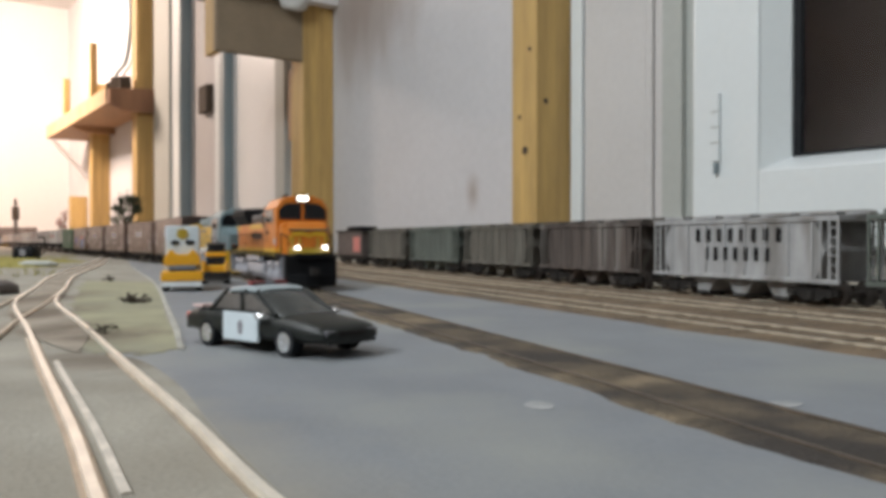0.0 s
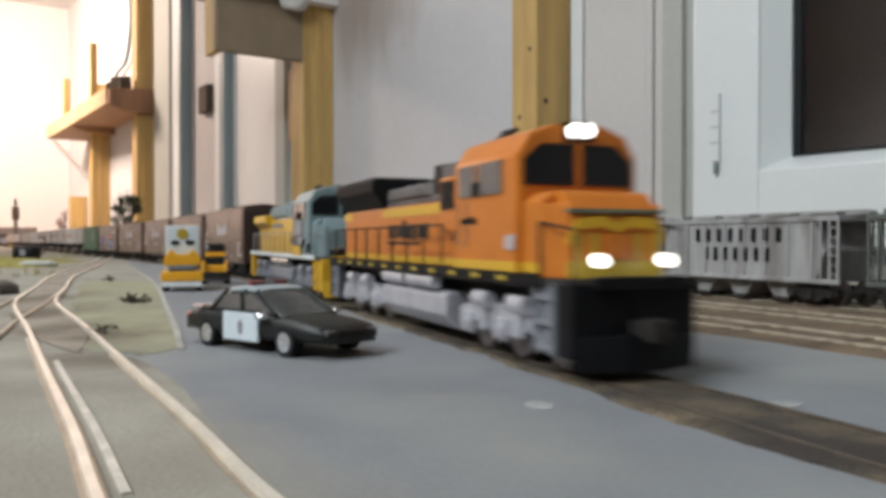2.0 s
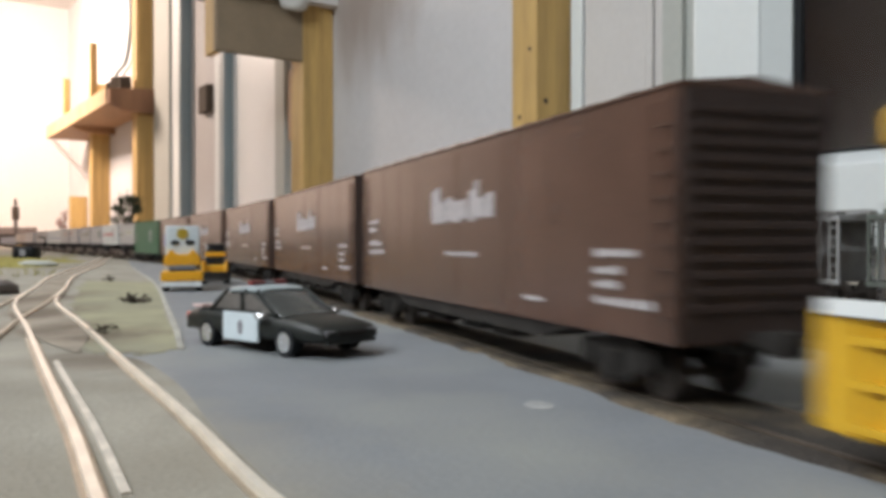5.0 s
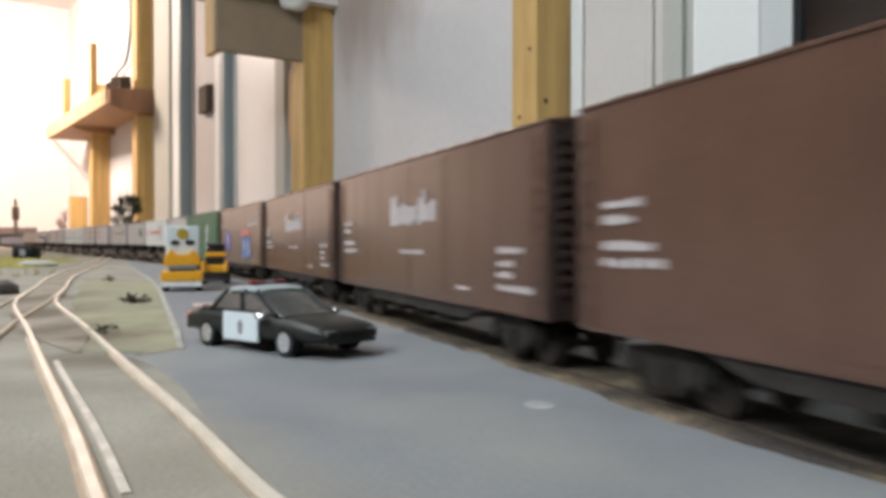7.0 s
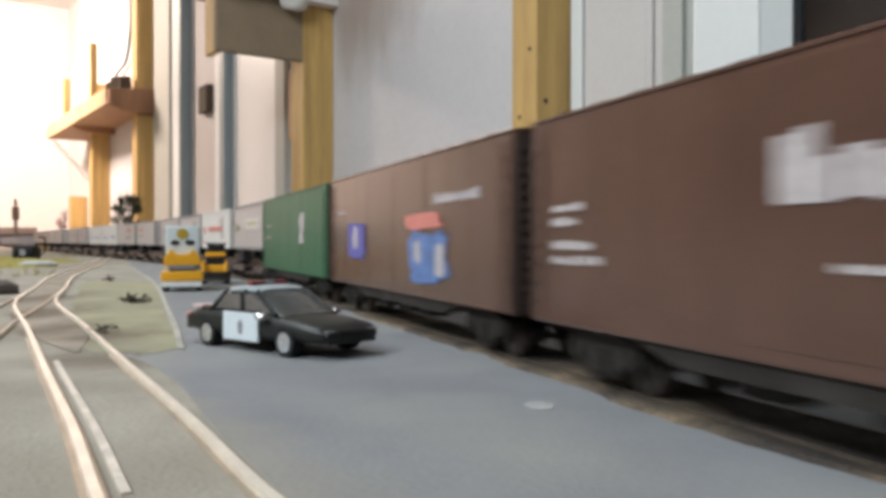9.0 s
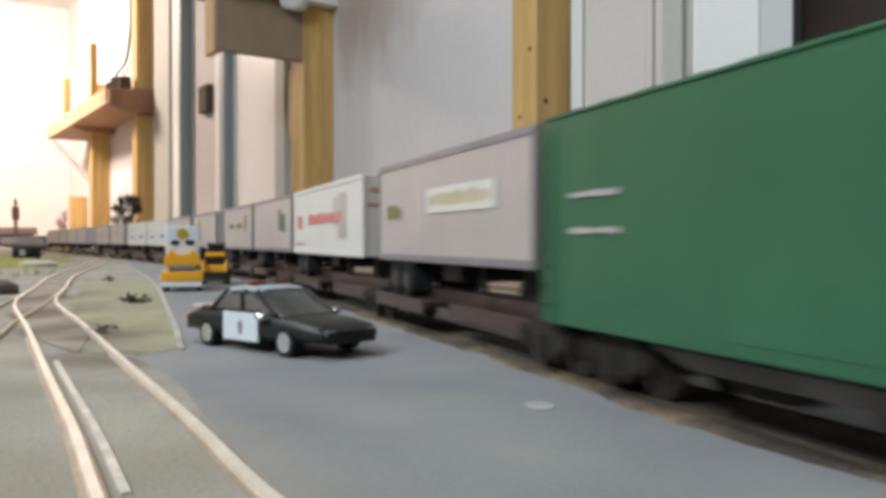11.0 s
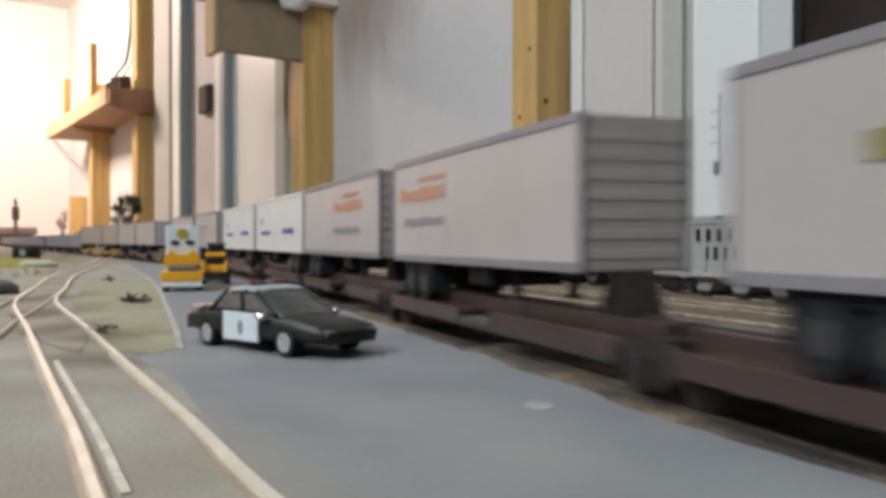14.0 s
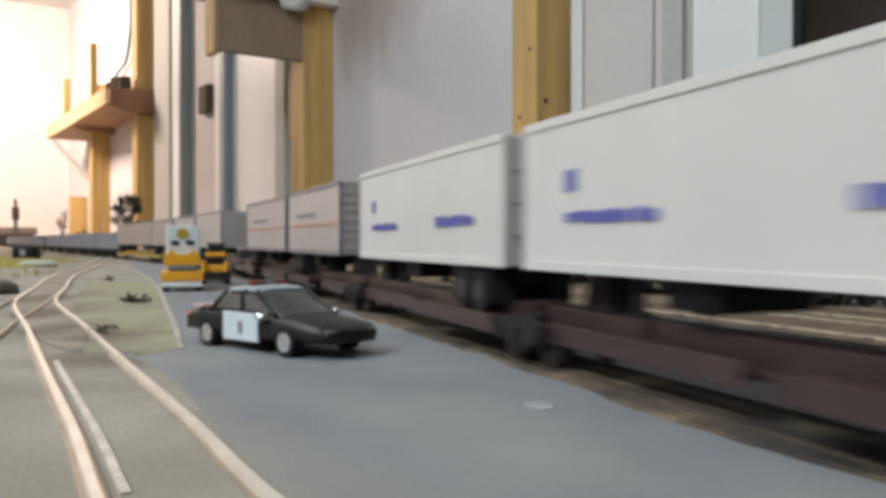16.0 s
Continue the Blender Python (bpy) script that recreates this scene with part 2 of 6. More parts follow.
def patch_over(m, spots, patch_tone, upright=True, noisy=7):
    """Soft brown patches at given places (x, z or y, two half sizes) of a wall or a ground, broken up by noise."""
    nt = m.node_tree
    b = nt.nodes["Principled BSDF"]
    tc = nt.nodes.new("ShaderNodeTexCoord")
    ns = nt.nodes.new("ShaderNodeTexNoise")
    ns.inputs["Scale"].default_value, ns.inputs["Detail"].default_value = noisy, 5
    stretched = nt.nodes.new("ShaderNodeMapping")
    stretched.inputs["Scale"].default_value = (1.6, 1, 0.5)
    nt.links.new(tc.outputs["Object"], stretched.inputs["Vector"])
    nt.links.new(stretched.outputs[0], ns.inputs["Vector"])
    for x, z, a, c in spots:
        place = nt.nodes.new("ShaderNodeMapping")
        place.inputs["Location"].default_value = (-x / a, 0, -z / c) if upright else (-x / a, -z / c, 0)
        place.inputs["Scale"].default_value = (1 / a, 0, 1 / c) if upright else (1 / a, 1 / c, 0)
        nt.links.new(tc.outputs["Object"], place.inputs["Vector"])
        far = nt.nodes.new("ShaderNodeVectorMath")
        far.operation = "LENGTH"
        nt.links.new(place.outputs[0], far.inputs[0])
        rim = nt.nodes.new("ShaderNodeMath")
        rim.operation = "MULTIPLY_ADD"
        rim.inputs[1].default_value = 1.5
        nt.links.new(ns.outputs[0], rim.inputs[0])
        nt.links.new(far.outputs["Value"], rim.inputs[2])
        fade = nt.nodes.new("ShaderNodeMapRange")
        fade.interpolation_type = "SMOOTHSTEP"
        fade.inputs["From Min"].default_value, fade.inputs["From Max"].default_value = 0.75, 2.0
        fade.inputs["To Min"].default_value, fade.inputs["To Max"].default_value = 0.85, 0.0
        nt.links.new(rim.outputs[0], fade.inputs["Value"])
        mx = nt.nodes.new("ShaderNodeMix")
        mx.data_type = "RGBA"
        nt.links.new(fade.outputs[0], mx.inputs["Factor"])
        nt.links.new(b.inputs["Base Color"].links[0].from_socket, mx.inputs["A"])
        mx.inputs["B"].default_value = (*patch_tone, 1)
        nt.links.new(mx.outputs["Result"], b.inputs["Base Color"])


# two brown patches high on the wall between the posts, one low
patch_over(M["wall"], ((0.74, 0.64, 0.26, 0.22), (0.42, 0.70, 0.26, 0.12), (0.30, 0.13, 0.03, 0.05)), (0.33, 0.265, 0.225))


# ---- mesh tools ----
def box(bm, x0, x1, y0, y1, z0, z1, bevel=0.0):
    vs = [bm.verts.new((x, y, z)) for x in (x0, x1) for y in (y0, y1) for z in (z0, z1)]
    fs = [bm.faces.new([vs[i] for i in q]) for q in ((0, 1, 3, 2), (4, 6, 7, 5), (0, 4, 5, 1), (2, 3, 7, 6), (0, 2, 6, 4), (1, 5, 7, 3))]
    if bevel:
        es = list({e for f in fs for e in f.edges})
        bmesh.ops.bevel(bm, geom=es, offset=bevel, segments=2, profile=0.6, affect="EDGES", clamp_overlap=True)


def prism(bm, outline, a0, a1, axis="y", bevel=0.0):
    """Outline in the two other axes (xz for y, yz for x, xy for z), drawn out from a0 to a1."""
    def at(p, a):
        return {"y": (p[0], a, p[1]), "x": (a, p[0], p[1]), "z": (p[0], p[1], a)}[axis]
    A = [bm.verts.new(at(p, a0)) for p in outline]
    B = [bm.verts.new(at(p, a1)) for p in outline]
    n = len(A)
    fs = [bm.faces.new(A), bm.faces.new(B[::-1])]
    fs += [bm.faces.new((A[i], B[i], B[(i + 1) % n], A[(i + 1) % n])) for i in range(n)]
    bmesh.ops.recalc_face_normals(bm, faces=fs)
    if bevel:
        es = list({e for f in fs for e in f.edges})
        bmesh.ops.bevel(bm, geom=es, offset=bevel, segments=2, profile=0.6, affect="EDGES", clamp_overlap=True)


def cyl(bm, p, r, length, axis="y", seg=16, r2=None):
    turn = {"x": Matrix.Rotation(radians(90), 4, "Y"), "y": Matrix.Rotation(radians(90), 4, "X"), "z": Matrix.Identity(4)}[axis]
    bmesh.ops.create_cone(bm, cap_ends=True, segments=seg, radius1=r, radius2=r if r2 is None else r2, depth=length,
                          matrix=Matrix.Translation(p) @ turn)


def rod(bm, a, b, r, seg=6):
    a, b = Vector(a), Vector(b)
    d = b - a
    m = Matrix.Translation((a + b) / 2) @ d.to_track_quat("Z", "Y").to_matrix().to_4x4()
    bmesh.ops.create_cone(bm, cap_ends=True, segments=seg, radius1=r, radius2=r, depth=d.length, matrix=m)


def mesh_of(bm, name, material, smooth=False):
    me = bpy.data.meshes.new(name)
    bmesh.ops.recalc_face_normals(bm, faces=bm.faces[:])
    bm.to_mesh(me)
    bm.free()
    me.materials.append(material)
    if smooth:
        me.polygons.foreach_set("use_smooth", [True] * len(me.polygons))
        me.set_sharp_from_angle(angle=radians(35))
        sizes = np.zeros(len(me.polygons), dtype=np.float32)
        me.polygons.foreach_get("area", sizes)
        me.polygons.foreach_set("use_smooth", sizes < 12 * np.median(sizes))     # broad faces stay flat
    return me


def part(name, bm, material, parent=None, label="", smooth=True):
    ob = new(name, mesh_of(bm, name, material, smooth))
    if parent:
        ob.parent = parent
    if label:
        ob["label"] = label
    return ob


def thing(name, label, category, group="", m=None, kind=""):
    ob = tagged(new(name), label, category, group, kind)
    ob.empty_display_size = 0.02
    if m is not None:
        ob.matrix_basis = m
    return ob


def boxpart(name, dims, material, parent, label="", bevel=0.0):
    bm = bmesh.new()
    box(bm, *dims, bevel=bevel)
    return part(name, bm, material, parent, label)


PIECE_ME = {}


def pieces(name, boxes, material, parent, bevel=0.0):
    """One object for each box (x0, x1, y0, y1, z0, z1); alike ones share a mesh."""
    for x0, x1, y0, y1, z0, z1 in boxes:
        a, b, c = (x1 - x0) / 2, (y1 - y0) / 2, (z1 - z0) / 2
        key = (name, round(a, 6), round(b, 6), round(c, 6), material.name, bevel)
        if key not in PIECE_ME:
            bm = bmesh.new()
            box(bm, -a, a, -b, b, -c, c, bevel)
            PIECE_ME[key] = mesh_of(bm, name, material, bool(bevel))
        ob = new(name, PIECE_ME[key])
        ob.parent = parent
        ob.location = ((x0 + x1) / 2, (y0 + y1) / 2, (z0 + z1) / 2)


# ---- plan: the main line, and the room's long wall ----
RT = 0.0012                      # rail top above the layout's surface
PHI0, PHI1 = math.atan(0.382), radians(31.4)
TRAIN = 1 / 1.138                # train's size against the nominal figures of its drawings
CURVE0, CURVE1, OFFSET = 0.45 * TRAIN, 1.5 * TRAIN, 0.111 * TRAIN


def heading(s):
    bend = PHI0 + (PHI1 - PHI0) * min(1.0, max(0.0, (s - CURVE0) / (CURVE1 - CURVE0)))
    return bend + min(math.pi, max(0.0, (s - 5.05 * TRAIN) / 0.40))      # the return loop at the far end


LINE, STEP, S_MIN = [], 0.005, -4.4
_x = OFFSET * math.cos(PHI0) - S_MIN * math.sin(PHI0) * 1.0
_y = OFFSET * math.sin(PHI0) + S_MIN * math.cos(PHI0)
_s = S_MIN
while _s < 9.2:
    LINE.append((_x, _y))
    h = heading(_s + STEP / 2)
    _x, _y, _s = _x - STEP * math.sin(h), _y + STEP * math.cos(h), _s + STEP


def on_line(s, off=0.0):
    """Point on the main line s metres along it; off: metres to the wall's side."""
    i = (s - S_MIN) / STEP
    k = min(max(int(i), 0), len(LINE) - 2)
    g = i - k
    h = heading(s)
    x = LINE[k][0] * (1 - g) + LINE[k + 1][0] * g
    y = LINE[k][1] * (1 - g) + LINE[k + 1][1] * g
    return x + off * math.cos(h), y + off * math.sin(h), h


def run_pose(s, z=RT):
    x, y, h = on_line(s)
    return Matrix.Translation((x, y, z)) @ Matrix.Rotation(math.atan2(-math.cos(h), math.sin(h)), 4, "Z")


WALL_TURN = math.atan(0.6924)
WALL_AT = Vector((0.160, 1.400, 0))
WALL_U = Vector((-math.sin(WALL_TURN), math.cos(WALL_TURN), 0))
WALL_N = Vector((math.cos(WALL_TURN), math.sin(WALL_TURN), 0))
WALL_M = Matrix(((WALL_U.x, WALL_N.x, 0, WALL_AT.x), (WALL_U.y, WALL_N.y, 0, WALL_AT.y), (0, 0, 1, 0), (0, 0, 0, 1)))
# in the wall's own space x runs along it (away from the camera), y into it, z up; y = 0.089 is its face


# ---- structure ----
def wall_box(bm, w0, w1, e0, e1, z0, z1, bevel=0.0):
    box(bm, w0, w1, e0, e1, z0, z1, bevel)


def setting(name, bm, material, label, category, smooth=False):
    ob = part(name, bm, material, smooth=smooth)
    return tagged(ob, label, category, kind="structure")


def in_wall(ob):
    ob.matrix_basis = WALL_M
    return ob


Z_FLOOR, Z_CEIL = -0.95, 1.50
bm = bmesh.new()
box(bm, -5.2, 4.8, -3.2, 0.085, -0.03, 0.0)
layout = in_wall(setting("ground", bm, M["earth"], "khaki scenic ground cloth of the model layout", "layout ground"))

bm = bmesh.new()
box(bm, -5.4, 4.9, -3.9, 0.2, Z_FLOOR - 0.05, Z_FLOOR)
in_wall(setting("floor", bm, M["floor"], "brown room floor below the layout table", "floor"))
bm = bmesh.new()
box(bm, -5.4, 4.9, -3.9, 0.2, Z_CEIL, Z_CEIL + 0.05)
in_wall(setting("ceiling", bm, M["ceil"], "plain white ceiling", "ceiling"))

# long wall, with the window opening at its near part
WIN0, WIN1, WZ0, WZ1 = -1.10, -0.269, -0.02, 1.05
bm = bmesh.new()
box(bm, WIN1, 4.7, 0.089, 0.19, Z_FLOOR, Z_CEIL)
box(bm, -5.3, WIN0, 0.089, 0.19, Z_FLOOR, Z_CEIL)
box(bm, WIN0, WIN1, 0.089, 0.19, Z_FLOOR, WZ0)
box(bm, WIN0, WIN1, 0.089, 0.19, WZ1, Z_CEIL)
in_wall(setting("wall_long", bm, M["wall"], "white plastered wall with soft grey and brown patches", "wall"))
bm = bmesh.new()
box(bm, 4.6, 4.7, -3.8, 0.089, Z_FLOOR, Z_CEIL)
in_wall(setting("wall_end", bm, M["wall_end"], "plain pale wall at the far end", "wall"))
bm = bmesh.new()
box(bm, -5.3, 4.7, -3.9, -3.8, Z_FLOOR, Z_CEIL)
in_wall(setting("wall_back", bm, M["wall_end"], "plain pale wall", "wall"))
bm = bmesh.new()
box(bm, -5.4, -5.3, -3.9, 0.19, Z_FLOOR, Z_CEIL)
in_wall(setting("wall_near", bm, M["wall_end"], "plain pale wall", "wall"))

# window in the long wall
win = thing("window_1", "white plastic casement window with dark night glass", "window", m=WALL_M, kind="structure")
GL0, GZ0 = -0.413, 0.143
# shade of the recess beside the sash is put into this frame's grey
bm = bmesh.new()
box(bm, WIN1 - 0.003, WIN1 + 0.053, 0.070, 0.088, -0.02, 1.05, 0.003)
box(bm, WIN1 + 0.012, WIN1 + 0.050, 0.060, 0.070, -0.02, 1.05, 0.002)
part("window_frame", bm, M["trim"], win, "outer window frame, grey for a shaded recess")
bm = bmesh.new()
box(bm, GL0 + 0.028, WIN1 - 0.006, 0.062, 0.110, 0.02, 1.0, 0.004)
box(bm, -1.06, GL0 + 0.028, 0.062, 0.110, 0.02, GZ0 - 0.016, 0.004)
part("sash", bm, M["upvc"], win, "white plastic sash")
bm = bmesh.new()
prism(bm, [(GL0 + 0.028, 0.066), (GL0 + 0.028, 0.11), (GL0, 0.11), (GL0, 0.095)], GZ0 - 0.016, 1.0, "z")
prism(bm, [(0.066, GZ0 - 0.016), (0.11, GZ0 - 0.016), (0.11, GZ0), (0.095, GZ0)], -1.06, GL0 + 0.02, "x")
part("glazing_bead", bm, M["upvc"], win, "bevelled white glazing bead")
bm = bmesh.new()
box(bm, GL0 - 0.011, GL0, 0.099, 0.110, GZ0, 1.0)
box(bm, -1.06, GL0, 0.099, 0.110, GZ0, GZ0 + 0.005)
part("gasket", bm, M["rubber"], win, "black rubber glazing gasket")
pane = boxpart("pane", (-1.06, GL0, 0.104, 0.108, GZ0 - 0.01, 1.0), M["pane"], win, "dark window glass")
pane.visible_shadow = False
hinge = bmesh.new()
box(hinge, -0.325, -0.312, 0.056, 0.062, 0.142, 0.240, 0.002)
hp = part("hinge", hinge, M["upvc"], win, "white plastic window hinge")
for z in (0.168, 0.190, 0.212):
    boxpart("hinge_seam", (-0.3255, -0.3115, 0.0552, 0.0562, z, z + 0.002), M["trim"], hp)
boxpart("hinge_pin", (-0.322, -0.316, 0.055, 0.062, 0.124, 0.141), M["blue"], hp, bevel=0.002)
# board behind the glass, coloured as the room's reflection
bm = bmesh.new()
box(bm, -2.2, 0.6, 0.75, 0.76, -0.6, 1.6)
in_wall(setting("backdrop", bm, M["night"], "brown backdrop outside the window, coloured as the room's reflection in its glass", "backdrop"))

# panels and trims along the wall beside the window
bm = bmesh.new()
box(bm, -0.171, -0.035, 0.078, 0.0885, -0.02, 1.45, 0.002)
in_wall(setting("wall_panel", bm, M["panel"], "off-white wall panel beside the window", "wall panel"))
bm = bmesh.new()
box(bm, -0.032, -0.004, 0.074, 0.0885, -0.02, 1.45, 0.002)
in_wall(setting("trim", bm, M["upvc"], "bluish white corner strip beside a post", "trim"))
bm = bmesh.new()
box(bm, -0.188, -0.1735, 0.074, 0.0885, -0.02, 1.45, 0.003)
in_wall(setting("trim", bm, M["panel"], "narrow pale moulding", "trim"))
bm = bmesh.new()
box(bm, -0.206, -0.1905, 0.077, 0.0885, -0.02, 1.45, 0.003)
in_wall(setting("trim", bm, M["panel"], "narrow pale moulding", "trim"))

# tall frames between the farther posts
for w0, w1, e0, key, label in ((2.52, 2.71, 0.070, "upvc", "white door casing"), (2.30, 2.515, 0.050, "trim", "beige door leaf panel"),
                               (2.16, 2.295, 0.060, "upvc", "white door frame"), (1.715, 1.775, 0.055, "upvc", "white door frame"),
                               (1.21, 1.28, 0.070, "trim", "greenish grey trim")):
    bm = bmesh.new()
    box(bm, w0, w1, e0, 0.0885, -0.02, 1.45, 0.003)
    in_wall(setting("door_frame", bm, M[key], label, "door frame"))
# strips coloured as the shade on the white frames' near sides
for w0, w1, e0 in ((2.135, 2.158, 0.045), (1.665, 1.713, 0.050)):
    bm = bmesh.new()
    box(bm, w0, w1, e0, 0.0885, -0.02, 1.45, 0.003)
    in_wall(setting("door_edge", bm, M["blue"], "blue-grey strip painting the shaded side of a white door frame", "door edge"))
# the lamp's reflection on this panel is put into its white colour
bm = bmesh.new()
box(bm, 1.29, 1.66, 0.080, 0.0885, -0.02, 1.45)
in_wall(setting("wall_panel", bm, M["bright"], "glossy panel between door frames, whitened for lamp glare", "wall panel"))
bm = bmesh.new()
box(bm, 1.88, 1.975, 0.062, 0.0885, 0.50, 0.60, 0.004)
tagged(in_wall(part("junction_box", bm, M["bark"])), "small brown wooden block fixed on the wall", "wall block")

# ---- posts and shelves ----
for w0, w1, z1 in ((0.0, 0.066, Z_CEIL), (0.928, 1.005, Z_CEIL), (2.600, 2.680, Z_CEIL), (3.49, 3.56, 0.85), (4.05, 4.12, 0.285)):
    bm = bmesh.new()
    box(bm, w0, w1, 0.0, 0.0880, 0.0 if z1 < 1 else Z_FLOOR, z1, 0.002)
    post = part("wooden_post", bm, M["pine"])
    post.matrix_basis = WALL_M
    tagged(post, "yellow pine post standing against the white wall", "post", "wall posts")
    if w0 == 0.0:
        for w, z, r in ((0.030, 0.186, 0.0075), (0.045, 0.075 + 0.17, 0.004), (0.018, 0.36, 0.004)):
            k = bmesh.new()
            cyl(k, (w, -0.0003, z), r, 0.0012, "y", 12)
            part("knot", k, M["bark"], post, "dark knot")
        k = bmesh.new()
        cyl(k, (-0.0003, 0.02, 0.27), 0.005, 0.0012, "x", 10)
        part("knot", k, M["bark"], post, "dark knot")

shelf = thing("shelf_bracket", "brown board box shelf end fixed to a pine post", "shelf", m=WALL_M)
bm = bmesh.new()
box(bm, 0.93, 0.95, -0.232, 0.088, 0.502, 0.652, 0.002)
part("end_board", bm, M["chip"], shelf)
bm = bmesh.new()
box(bm, 0.9505, 1.02, -0.232, -0.212, 0.502, 0.652, 0.002)
part("front_board", bm, M["pine"], shelf, "pine front strip")
bm = bmesh.new()
box(bm, 0.895, 1.06, -0.24, 0.088, 0.6525, 0.672, 0.002)
part("shelf_board", bm, M["wall_end"], shelf, "white shelf board")
bm = bmesh.new()
bmesh.ops.create_icosphere(bm, subdivisions=3, radius=0.028)
for v in bm.verts:
    v.co = Vector((v.co.x * 1.0, v.co.y * 1.3, v.co.z * 0.8)) * (1 + 0.45 * noise.noise(v.co * 40))
rag = part("rag", bm, M["white"])
rag.matrix_basis = WALL_M @ pose(0.893, -0.04, 0.645)
tagged(rag, "crumpled white rag hanging off the shelf", "cloth")

bm = bmesh.new()
box(bm, 1.022, 1.052, 0.012, 0.088, 0.305, 0.500, 0.002)
plank = in_wall(part("short_plank", bm, M["pine_dark"]))
tagged(plank, "short brown plank hanging under the shelf box", "plank")

shelf = thing("long_shelf", "pine wall shelf on brackets, cluttered, under a bright lamp", "shelf", m=WALL_M @ pose(0, 0, 0.022))
bm = bmesh.new()
box(bm, 2.585, 4.05, -0.125, 0.088, 0.585, 0.605, 0.002)
part("shelf_board", bm, M["pine_dark"], shelf)
bm = bmesh.new()
box(bm, 2.60, 4.05, -0.128, -0.1255, 0.585, 0.655, 0.001)
# paler than the other pine: the lamp's strong light is in its colour
part("front_board", bm, M["pine_lamplit"], shelf)
for w in (2.585, 3.40):
    bm = bmesh.new()
    prism(bm, [(-0.124, 0.584), (-0.124, 0.645), (0.05, 0.662), (0.088, 0.662), (0.088, 0.555), (-0.06, 0.555)], w - 0.03, w - 0.002, "x", 0.002)
    part("bracket", bm, M["brown_end" if w < 3 else "pine_dark"], shelf)
bm = bmesh.new()
rod(bm, (3.98, -0.11, 0.57), (3.98, 0.085, 0.36), 0.012, 8)
part("brace", bm, M["wall_end"], shelf, "pale diagonal brace")
for w, e, z1 in ((3.02, -0.10, 0.93), (3.62, -0.11, 0.86)):
    bm = bmesh.new()
    box(bm, w, w + 0.035, e, e + 0.03, 0.606, z1, 0.002)
    ob = part("batten", bm, M["pine"])
    ob.matrix_basis = WALL_M @ pose(0, 0, 0.022)
    tagged(ob, "upright pine batten standing on the shelf", "batten")
random.seed(4)
for i in range(7):
    bm = bmesh.new()
    a, b, c = random.uniform(0.02, 0.05), random.uniform(0.02, 0.05), random.uniform(0.05, 0.095) if i > 2 else random.uniform(0.095, 0.125)
    box(bm, -a, a, -b, b, 0, c, 0.004)
    ob = part("shelf_clutter", bm, M["bark" if i < 3 else random.choice(("chip", "bark", "pine_dark"))])
    ob.matrix_basis = WALL_M @ pose(2.63 + 0.11 * i if i < 3 else 2.9 + 0.16 * i, -0.04, 0.628, 0, 0, random.uniform(0, 60))
    tagged(ob, "small brown offcut lying on the pine shelf", "offcut")
cu = bpy.data.curves.new("cable", "CURVE")
cu.dimensions, cu.bevel_depth = "3D", 0.010
sp = cu.splines.new("BEZIER")
pts = [(3.04, 0.07, 1.45), (3.045, 0.07, 0.92), (3.26, 0.06, 0.83), (3.28, 0.06, 0.68)]
sp.bezier_points.add(len(pts) - 1)
for p, q in zip(sp.bezier_points, pts):
    p.co, p.handle_left_type, p.handle_right_type = q, "AUTO", "AUTO"
cu.materials.append(M["blue"])
cable = new("wall_cable", cu)
cable.matrix_basis = WALL_M
tagged(cable, "grey cable hanging down the wall to the shelf", "cable")


# ---- layout surface: road, ballast, tracks ----
def sheet(name, outline, z0, z1, material, label, category):
    bm = bmesh.new()
    prism(bm, outline, z0, z1, "z")
    return setting(name, bm, material, label, category)


def smooth_line(pts, n=8):
    """Catmull-Rom through plan points."""
    out, P = [], [Vector(p) for p in pts]
    P = [P[0] * 2 - P[1]] + P + [P[-1] * 2 - P[-2]]
    for i in range(1, len(P) - 2):
        a, b, c, d = P[i - 1:i + 3]
        for k in range(n):
            t = k / n
            out.append(0.5 * (2 * b + (c - a) * t + (2 * a - 5 * b + 4 * c - d) * t * t + (3 * b - a - 3 * c + d) * t ** 3))
    out.append(P[-2])
    return out


def ribbon(bm, line, half, z0, z1, off=0.0):
    """A bar of width 2*half along a plan line, shifted sideways by off."""
    rows = []
    for i, p in enumerate(line):
        d = (line[min(i + 1, len(line) - 1)] - line[max(i - 1, 0)]).normalized()
        n = Vector((d.y, -d.x))
        a, b = p + n * (off - half), p + n * (off + half)
        rows.append([bm.verts.new((q.x, q.y, z)) for q, z in ((a, z0), (a, z1), (b, z1), (b, z0))])
    for r, s in zip(rows, rows[1:]):
        for k in range(4):
            bm.faces.new((r[k], s[k], s[(k + 1) % 4], r[(k + 1) % 4]))
    bm.faces.new(rows[0][::-1])
    bm.faces.new(rows[-1])


def ground_wave(p):
    return 0.0018 * noise.noise(Vector((p.x * 60, p.y * 60, 0.3)))


KERB = smooth_line([(-0.52, 1.35), (-0.333, 0.879), (-0.206, 0.582), (-0.107, 0.3214), (-0.071, 0.222)])
VERGE = smooth_line([(-0.096, 0.218), (-0.076, 0.204), (-0.055, 0.1696), (-0.036, 0.129), (-0.0185, 0.0949), (0.014, 0.03), (0.064, -0.10)])
main = [Vector(on_line(-1.2 + 0.05 * i)[:2]) for i in range(150)]
far_edge = [Vector(on_line(s, 0.088 + 0.05 * max(0.0, s - 0.3))[:2]) for s in np.arange(-0.6, 1.15, 0.05)]
